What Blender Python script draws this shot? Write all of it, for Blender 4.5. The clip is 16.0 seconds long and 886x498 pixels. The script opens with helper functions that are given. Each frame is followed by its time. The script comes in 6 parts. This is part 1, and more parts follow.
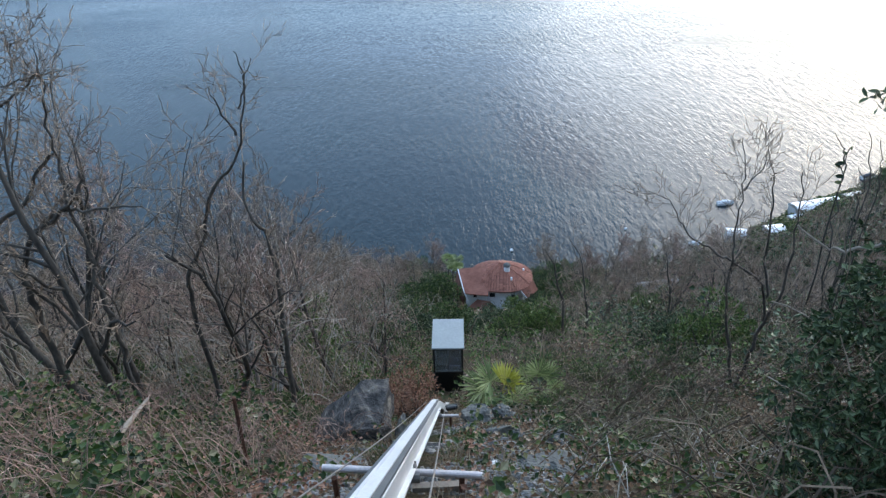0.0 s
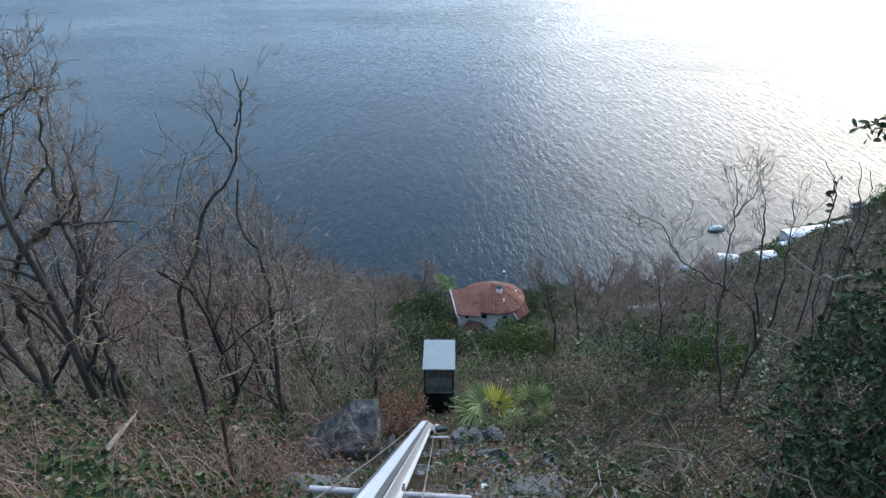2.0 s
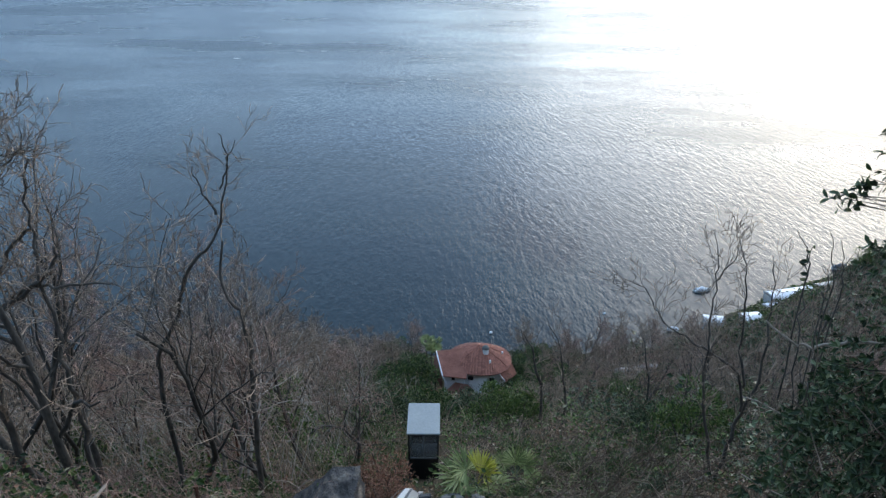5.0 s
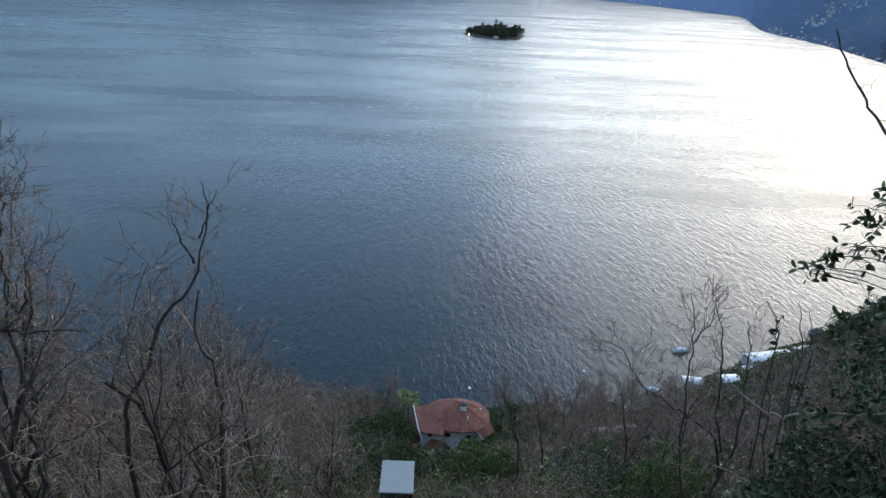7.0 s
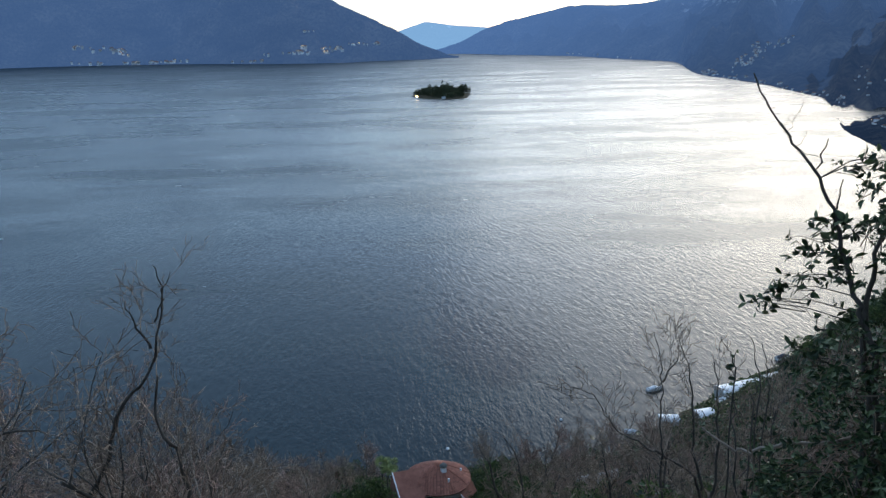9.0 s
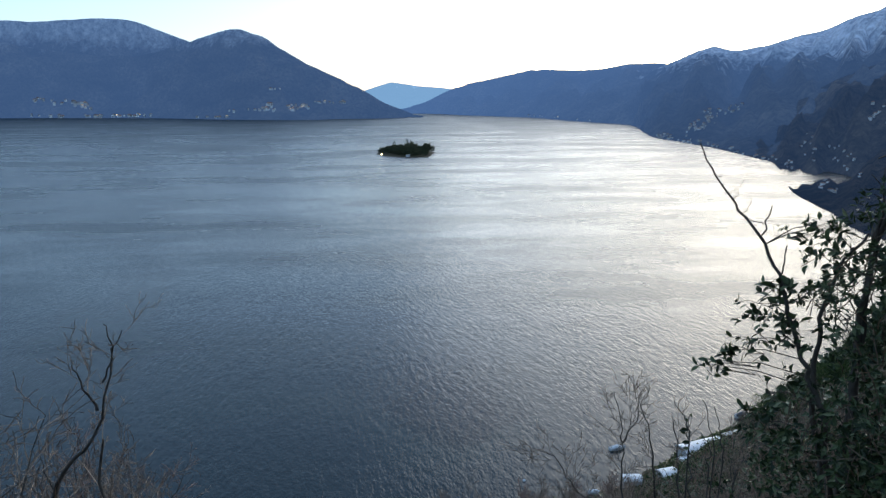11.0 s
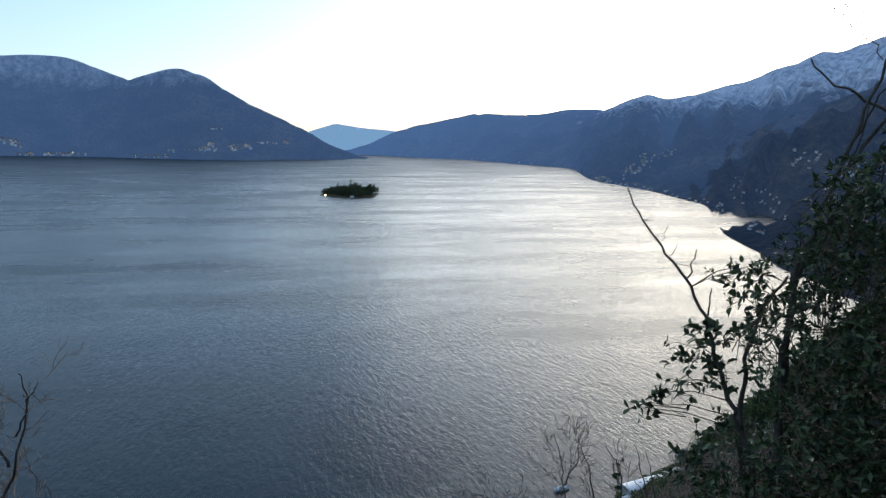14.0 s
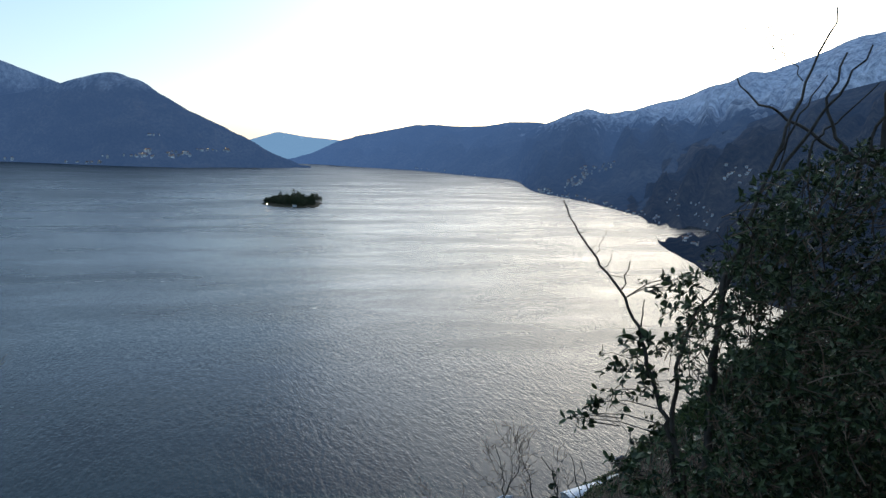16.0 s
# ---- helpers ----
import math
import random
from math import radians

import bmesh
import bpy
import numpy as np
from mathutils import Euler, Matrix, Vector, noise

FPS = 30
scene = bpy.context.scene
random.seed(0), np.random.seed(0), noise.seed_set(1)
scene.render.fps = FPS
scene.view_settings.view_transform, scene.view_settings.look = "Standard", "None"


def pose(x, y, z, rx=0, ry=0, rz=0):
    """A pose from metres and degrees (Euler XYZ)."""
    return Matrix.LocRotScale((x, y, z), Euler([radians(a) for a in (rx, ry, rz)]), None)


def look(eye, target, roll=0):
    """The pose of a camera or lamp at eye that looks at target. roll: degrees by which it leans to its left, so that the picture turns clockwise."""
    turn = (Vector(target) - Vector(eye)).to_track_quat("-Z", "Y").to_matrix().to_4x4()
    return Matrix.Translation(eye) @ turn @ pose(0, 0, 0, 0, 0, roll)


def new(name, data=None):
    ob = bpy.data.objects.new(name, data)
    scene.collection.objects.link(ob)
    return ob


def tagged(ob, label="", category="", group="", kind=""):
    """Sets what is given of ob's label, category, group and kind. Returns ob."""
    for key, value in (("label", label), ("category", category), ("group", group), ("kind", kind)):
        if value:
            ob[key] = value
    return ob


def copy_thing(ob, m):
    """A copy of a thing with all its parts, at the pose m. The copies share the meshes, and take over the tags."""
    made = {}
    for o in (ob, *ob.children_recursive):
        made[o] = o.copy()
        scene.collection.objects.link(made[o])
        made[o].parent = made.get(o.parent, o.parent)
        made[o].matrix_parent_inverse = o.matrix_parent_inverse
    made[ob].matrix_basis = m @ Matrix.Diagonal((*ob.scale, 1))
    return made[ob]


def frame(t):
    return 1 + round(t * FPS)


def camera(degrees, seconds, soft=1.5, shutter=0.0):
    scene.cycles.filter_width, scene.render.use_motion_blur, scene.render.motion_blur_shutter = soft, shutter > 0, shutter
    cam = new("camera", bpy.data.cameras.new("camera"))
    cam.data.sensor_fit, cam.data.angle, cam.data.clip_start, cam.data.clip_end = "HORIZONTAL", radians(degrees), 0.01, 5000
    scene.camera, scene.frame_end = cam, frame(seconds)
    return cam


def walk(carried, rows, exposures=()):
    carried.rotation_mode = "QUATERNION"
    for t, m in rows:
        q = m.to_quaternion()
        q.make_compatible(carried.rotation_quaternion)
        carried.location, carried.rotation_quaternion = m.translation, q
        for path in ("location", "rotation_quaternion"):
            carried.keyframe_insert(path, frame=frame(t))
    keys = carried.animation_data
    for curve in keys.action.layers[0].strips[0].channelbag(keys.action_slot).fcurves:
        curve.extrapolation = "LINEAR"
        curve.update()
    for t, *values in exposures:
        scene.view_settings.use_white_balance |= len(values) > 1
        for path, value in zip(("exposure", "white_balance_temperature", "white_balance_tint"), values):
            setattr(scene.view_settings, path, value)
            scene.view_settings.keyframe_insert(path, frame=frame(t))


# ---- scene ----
EYE = 90.0          # the eye above the lake, which lies at z = 0
cam = camera(65.78, 16.0, soft=1.4)
# seconds, x, y, z from the first eye, yaw to the left, pitch up, roll
ROWS = [
    (0.0, 0.000, 0.000, 0.000, 2.90, -33.20, -1.89),
    (0.5, -0.005, 0.005, -0.005, 2.68, -32.83, -1.44),
    (1.0, 0.001, 0.003, -0.012, 2.52, -32.44, -1.03),
    (1.5, -0.003, 0.008, -0.011, 2.33, -32.02, -0.64),
    (2.0, -0.001, -0.000, 0.009, 2.15, -31.52, -0.46),
    (2.5, 0.007, 0.003, 0.014, 2.06, -30.99, -0.21),
    (3.0, 0.017, -0.000, 0.023, 1.89, -30.08, -0.19),
    (3.5, 0.025, 0.007, 0.030, 1.75, -29.20, -0.04),
    (4.0, 0.031, 0.011, 0.041, 1.55, -28.47, -0.14),
    (6.5, 0.090, 0.017, 0.097, -0.73, -23.00, 1.96),
    (7.0, 0.104, 0.018, 0.113, -0.67, -21.99, 2.69),
    (7.5, 0.132, 0.011, 0.120, -0.38, -20.77, 1.83),
    (8.0, 0.155, 0.014, 0.133, -0.94, -19.32, 0.14),
    (8.5, 0.170, 0.011, 0.141, -2.14, -18.21, -0.76),
    (9.0, 0.191, 0.015, 0.158, -3.80, -17.10, -1.22),
    (9.5, 0.204, 0.024, 0.163, -4.69, -15.99, -1.09),
    (10.0, 0.220, 0.022, 0.174, -5.55, -14.98, -0.54),
    (12.5, 0.272, -0.002, 0.236, -9.10, -9.80, 0.00),
    (13.0, 0.291, 0.009, 0.229, -9.93, -9.82, -0.00),
    (13.5, 0.322, 0.031, 0.226, -10.72, -9.39, 0.01),
    (14.0, 0.366, 0.072, 0.217, -11.74, -8.96, 0.74),
    (14.5, 0.405, 0.099, 0.215, -13.58, -8.30, 0.96),
    (15.0, 0.429, 0.106, 0.209, -14.69, -8.08, 1.36),
    (15.5, 0.451, 0.118, 0.214, -15.66, -8.20, 1.52),
    (16.0, 0.419, 0.084, 0.225, -16.45, -8.01, 1.61),
]


def seat(x, y, z, yaw, pitch, roll):
    return pose(x, y, z + EYE, 0, 0, yaw) @ pose(0, 0, 0, 90 + pitch) @ pose(0, 0, 0, 0, 0, roll)


EXPOSURES = [(0.0, 1.92, 6600, 9.0), (3.5, 1.72, 6560, 9.0), (7.0, 1.2, 6450, 8.0), (9.0, 0.92, 6400, 8.0), (12.5, 0.74, 6450, 8.0), (16.0, 0.55, 6550, 8.0)]
walk(cam, [(t, seat(*r)) for t, *r in ROWS], EXPOSURES)

# ---- light: a hazy evening, the sun low behind the ridge to the right of the lake ----
SUN_AZ, SUN_EL = 36.0, 15.0
world = bpy.data.worlds.new("evening_sky")
scene.world = world
world.use_nodes = True
wn = world.node_tree.nodes
sky = wn.new("ShaderNodeTexSky")
sky.sky_type, sky.sun_disc = "NISHITA", False
sky.sun_elevation, sky.sun_rotation = radians(SUN_EL), radians(SUN_AZ)
sky.air_density, sky.dust_density, sky.ozone_density = 1.0, 1.3, 3.0
wn["Background"].inputs["Strength"].default_value = 0.15
veil = wn.new("ShaderNodeMix")          # thin high cloud over the whole sky
veil.data_type = "RGBA"
veil.inputs[0].default_value = 0.34
veil.inputs[7].default_value = (2.6, 3.6, 5.0, 1.0)
world.node_tree.links.new(sky.outputs[0], veil.inputs[6])
world.node_tree.links.new(veil.outputs[2], wn["Background"].inputs[0])
sun = bpy.data.lights.new("sun", "SUN")
sun.energy, sun.angle, sun.color = 0.4, radians(58), (1.0, 0.98, 0.94)
sun_ob = new("sun", sun)
_s = Vector((math.sin(radians(SUN_AZ)) * math.cos(radians(SUN_EL)), math.cos(radians(SUN_AZ)) * math.cos(radians(SUN_EL)), math.sin(radians(SUN_EL))))
sun_ob.matrix_world = look(_s * 300 + Vector((0, 0, EYE)), (0, 0, EYE))


# ---- materials ----
def nodes_of(name):
    m = bpy.data.materials.new(name)
    m.use_nodes = True
    nt = m.node_tree
    return m, nt, nt.nodes["Principled BSDF"]


def put(nt, kind, ins=None, **props):
    n = nt.nodes.new(kind)
    for k, v in (ins or {}).items():
        if hasattr(v, "is_output"):
            nt.links.new(v, n.inputs[k])
        else:
            n.inputs[k].default_value = v
    for k, v in props.items():
        setattr(n, k, v)
    return n


def rgba(c):
    return (*c, 1.0) if len(c) == 3 else c


def ramp(nt, fac, stops):
    n = put(nt, "ShaderNodeValToRGB", {"Fac": fac})
    el = n.color_ramp.elements
    while len(el) < len(stops):
        el.new(0.5)
    for e, (pos, c) in zip(el, stops):
        e.position, e.color = pos, rgba(c)
    return n.outputs["Color"]


def noise_fac(nt, scale, detail=4.0, stretch=(1, 1, 1), turn=(0, 0, 0), rough=0.55, coords="Object"):
    tc = put(nt, "ShaderNodeTexCoord")
    mp = put(nt, "ShaderNodeMapping", {"Vector": tc.outputs[coords], "Scale": stretch, "Rotation": [radians(a) for a in turn]})
    return put(nt, "ShaderNodeTexNoise", {"Vector": mp.outputs[0], "Scale": scale, "Detail": detail, "Roughness": rough}).outputs["Fac"]


def blend(nt, fac, a, b, mode="MIX"):
    n = put(nt, "ShaderNodeMix", data_type="RGBA", blend_type=mode)
    for key, v in ((0, fac), (6, a), (7, b)):
        if hasattr(v, "is_output"):
            nt.links.new(v, n.inputs[key])
        else:
            n.inputs[key].default_value = v if key == 0 else rgba(v)
    return n.outputs[2]


def bumped(nt, bsdf, fac, strength, distance, base=None):
    ins = {"Height": fac, "Strength": strength, "Distance": distance}
    if base is not None:
        ins["Normal"] = base
    b = put(nt, "ShaderNodeBump", ins)
    nt.links.new(b.outputs[0], bsdf.inputs["Normal"])
    return b.outputs[0]


def surface(name, dark, light, scale=4.0, fine=40.0, rough=0.8, metal=0.0, bump=0.3, depth=0.02, stretch=(1, 1, 1), vary=0.0, coords="Object"):
    """A two-scale surface: stains over grain, with a fine relief."""
    m, nt, b = nodes_of(name)
    big = noise_fac(nt, scale, 4, stretch, coords=coords)
    small = noise_fac(nt, fine, 3, stretch, coords=coords)
    fac = put(nt, "ShaderNodeMath", {0: big, 1: small}, operation="ADD").outputs[0]
    half = put(nt, "ShaderNodeMath", {0: fac, 1: 0.5}, operation="MULTIPLY").outputs[0]
    col = ramp(nt, half, [(0.32, dark), (0.68, light)])
    if vary:
        isl = put(nt, "ShaderNodeNewGeometry").outputs["Random Per Island"]
        obr = put(nt, "ShaderNodeObjectInfo").outputs["Random"]
        s = put(nt, "ShaderNodeMath", {0: isl, 1: obr}, operation="ADD").outputs[0]
        fr = put(nt, "ShaderNodeMath", {0: s}, operation="FRACT").outputs[0]
        val = put(nt, "ShaderNodeMapRange", {0: fr, 3: 1 - vary, 4: 1 + vary}).outputs[0]
        col = put(nt, "ShaderNodeHueSaturation", {"Value": val, "Color": col}).outputs[0]
    nt.links.new(col, b.inputs["Base Color"])
    b.inputs["Roughness"].default_value, b.inputs["Metallic"].default_value = rough, metal
    if bump:
        bumped(nt, b, half, bump, depth)
    return m


def leafy(name, stops, rough=0.5, through_light=0.25, gloss=0.2):
    """Leaves: colour differs from leaf to leaf, a little light passes through."""
    m, nt, b = nodes_of(name)
    isl = put(nt, "ShaderNodeNewGeometry").outputs["Random Per Island"]
    col = ramp(nt, isl, stops)
    n = noise_fac(nt, 0.5, 2, coords="Object")
    col = blend(nt, n, col, (0.5, 0.5, 0.5), "OVERLAY")
    nt.links.new(col, b.inputs["Base Color"])
    b.inputs["Roughness"].default_value, b.inputs["Specular IOR Level"].default_value = rough, gloss
    tr = put(nt, "ShaderNodeBsdfTranslucent", {"Color": col})
    mix = put(nt, "ShaderNodeMixShader", {0: through_light})
    nt.links.new(b.outputs[0], mix.inputs[1])
    nt.links.new(tr.outputs[0], mix.inputs[2])
    nt.links.new(mix.outputs[0], nt.nodes["Material Output"].inputs[0])
    return m


def water_material():
    """Dark deep water; the wind's patches change its ripples, and far off many ripples blur into one sheen."""
    m, nt, b = nodes_of("lake_water")
    patch = noise_fac(nt, 0.010, 6, (1.3, 0.75, 1), (0, 0, -25), 0.65)
    nt.links.new(ramp(nt, patch, [(0.3, (0.0002, 0.0105, 0.0150)), (0.7, (0.0002, 0.0140, 0.0195))]), b.inputs["Base Color"])
    b.inputs["IOR"].default_value = 1.333
    gust = noise_fac(nt, 0.0075, 6, (0.55, 1.5, 1), (0, 0, -14), 0.62)
    y = put(nt, "ShaderNodeSeparateXYZ", {0: put(nt, "ShaderNodeNewGeometry").outputs["Position"]}).outputs[1]
    near = put(nt, "ShaderNodeMapRange", {0: y, 1: 120.0, 2: 3000.0, 3: 0.22, 4: 0.40}).outputs[0]
    wind = put(nt, "ShaderNodeMapRange", {0: gust, 1: 0.38, 2: 0.66, 3: -0.08, 4: 0.08}).outputs[0]
    rr = put(nt, "ShaderNodeMath", {0: near, 1: wind}, operation="ADD").outputs[0]
    nt.links.new(rr, b.inputs["Roughness"])
    swell = noise_fac(nt, 0.62, 2.5, (1.0, 0.34, 1), (0, 0, 36), 0.55)
    chop = noise_fac(nt, 1.7, 2.0, (1.0, 0.42, 1), (0, 0, 45), 0.5)
    calm = put(nt, "ShaderNodeMapRange", {0: gust, 1: 0.40, 2: 0.64, 3: 0.55, 4: 1.0}).outputs[0]
    roll = noise_fac(nt, 0.13, 4.0, (1.0, 0.5, 1), (0, 0, 25), 0.65)
    zero = put(nt, "ShaderNodeBump", {"Height": roll, "Strength": calm, "Distance": 0.18})
    first = put(nt, "ShaderNodeBump", {"Height": swell, "Strength": calm, "Distance": 0.31, "Normal": zero.outputs[0]})
    second = put(nt, "ShaderNodeBump", {"Height": chop, "Strength": calm, "Distance": 0.14, "Normal": first.outputs[0]})
    tc = put(nt, "ShaderNodeTexCoord")
    facets = put(nt, "ShaderNodeTexNoise", {"Vector": tc.outputs["Object"], "Scale": 1.1, "Detail": 2.0}).outputs["Color"]
    tilt = put(nt, "ShaderNodeVectorMath", {0: facets, 1: (0.5, 0.58, 0.5)}, operation="SUBTRACT").outputs[0]
    tilt = put(nt, "ShaderNodeVectorMath", {0: tilt, 1: (1.0, 1.0, 0.0)}, operation="MULTIPLY").outputs[0]
    steep = put(nt, "ShaderNodeMapRange", {0: y, 1: 150.0, 2: 2400.0, 3: 0.10, 4: 1.6}).outputs[0]
    tilt = put(nt, "ShaderNodeVectorMath", {0: tilt, 1: put(nt, "ShaderNodeCombineXYZ", {0: steep, 1: steep}).outputs[0]}, operation="MULTIPLY").outputs[0]
    total = put(nt, "ShaderNodeVectorMath", {0: second.outputs[0], 1: tilt}, operation="ADD").outputs[0]
    nt.links.new(put(nt, "ShaderNodeVectorMath", {0: total}, operation="NORMALIZE").outputs[0], b.inputs["Normal"])
    return m


def blend_mid(a, c):
    return tuple((p * 2 + q) / 3 for p, q in zip(a, c))


def ridge_material(name, wood_a, wood_b, glow_tint, near_haze, far_haze, snow_from, snow_to, snow_most=0.8):
    """Far wooded mountains with patchy snow high up; a glow painted in for haze grows with distance."""
    m, nt, b = nodes_of(name)
    geo = put(nt, "ShaderNodeNewGeometry")
    n1 = noise_fac(nt, 0.006, 6, (1, 1, 2))
    n2 = noise_fac(nt, 0.07, 5, rough=0.7)
    wood = ramp(nt, put(nt, "ShaderNodeMath", {0: n1, 1: n2}, operation="MULTIPLY").outputs[0], [(0.16, wood_a), (0.27, blend_mid(wood_a, wood_b)), (0.42, wood_b)])
    x, y, z = put(nt, "ShaderNodeSeparateXYZ", {0: geo.outputs["Position"]}).outputs[:3]
    rug = put(nt, "ShaderNodeMath", {0: noise_fac(nt, 0.020, 7, (1, 1, 0.35), rough=0.7), 1: 300.0}, operation="MULTIPLY").outputs[0]
    up = put(nt, "ShaderNodeMath", {0: z, 1: rug}, operation="ADD").outputs[0]
    high = put(nt, "ShaderNodeMapRange", {0: up, 1: snow_from + 150, 2: snow_to + 150, 3: 0.0, 4: snow_most}).outputs[0]
    open_ground = put(nt, "ShaderNodeMapRange", {0: noise_fac(nt, 0.045, 6, (1, 1, 0.5), rough=0.75), 1: 0.38, 2: 0.62, 3: 0.25, 4: 1.0}).outputs[0]
    snow = put(nt, "ShaderNodeMath", {0: high, 1: open_ground}, operation="MULTIPLY").outputs[0]
    nt.links.new(blend(nt, snow, wood, (0.8, 0.82, 0.85)), b.inputs["Base Color"])
    b.inputs["Roughness"].default_value = 0.95
    b.inputs["Specular IOR Level"].default_value = 0.0
    bumped(nt, b, n2, 1.0, 14.0)
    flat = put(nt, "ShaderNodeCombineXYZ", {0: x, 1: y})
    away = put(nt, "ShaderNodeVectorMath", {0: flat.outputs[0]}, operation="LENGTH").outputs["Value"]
    # emission mixed into the slope stands in for haze, stronger farther off
    haze_mix = put(nt, "ShaderNodeMapRange", {0: away, 1: 500.0, 2: 4200.0, 3: near_haze, 4: far_haze}).outputs[0]
    em = put(nt, "ShaderNodeEmission", {"Color": rgba(glow_tint), "Strength": 1.0})
    mix = put(nt, "ShaderNodeMixShader", {0: haze_mix})
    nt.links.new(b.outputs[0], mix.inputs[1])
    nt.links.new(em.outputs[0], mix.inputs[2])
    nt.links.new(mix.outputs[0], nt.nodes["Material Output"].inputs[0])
    return m


def ground_material():
    m, nt, b = nodes_of("leaf_litter_soil")
    big, mid, fine = noise_fac(nt, 0.35, 5), noise_fac(nt, 3.0, 5), noise_fac(nt, 28.0, 4)
    soil = ramp(nt, fine, [(0.3, (0.016, 0.012, 0.008)), (0.5, (0.058, 0.043, 0.028)), (0.72, (0.15, 0.112, 0.075))])
    moss = ramp(nt, fine, [(0.3, (0.012, 0.022, 0.007)), (0.7, (0.05, 0.07, 0.022))])
    f = put(nt, "ShaderNodeMath", {0: big, 1: mid}, operation="ADD").outputs[0]
    f = put(nt, "ShaderNodeMapRange", {0: f, 1: 0.98, 2: 1.2}).outputs[0]
    nt.links.new(blend(nt, f, soil, moss), b.inputs["Base Color"])
    b.inputs["Roughness"].default_value, b.inputs["Specular IOR Level"].default_value = 0.95, 0.1
    h = put(nt, "ShaderNodeMath", {0: mid, 1: fine}, operation="ADD").outputs[0]
    bumped(nt, b, h, 0.9, 0.08)
    return m


def rock_material():
    m, nt, b = nodes_of("grey_schist")
    bands = noise_fac(nt, 3.0, 7, (1, 1, 3.5), (25, 40, 0), 0.65)
    grit = noise_fac(nt, 30.0, 4)
    col = ramp(nt, bands, [(0.36, (0.018, 0.017, 0.016)), (0.50, (0.07, 0.062, 0.057)), (0.61, (0.15, 0.125, 0.10)), (0.74, (0.36, 0.32, 0.27))])
    nt.links.new(blend(nt, grit, col, (0.5, 0.5, 0.5), "OVERLAY"), b.inputs["Base Color"])
    b.inputs["Roughness"].default_value = 0.78
    bumped(nt, b, bands, 1.0, 0.2)
    return m


def plain(name, c, rough=0.5, metal=0.0, emit=0.0):
    m, nt, b = nodes_of(name)
    b.inputs["Base Color"].default_value = rgba(c)
    b.inputs["Roughness"].default_value, b.inputs["Metallic"].default_value = rough, metal
    if emit:
        b.inputs["Emission Color"].default_value, b.inputs["Emission Strength"].default_value = rgba(c), emit
    return m


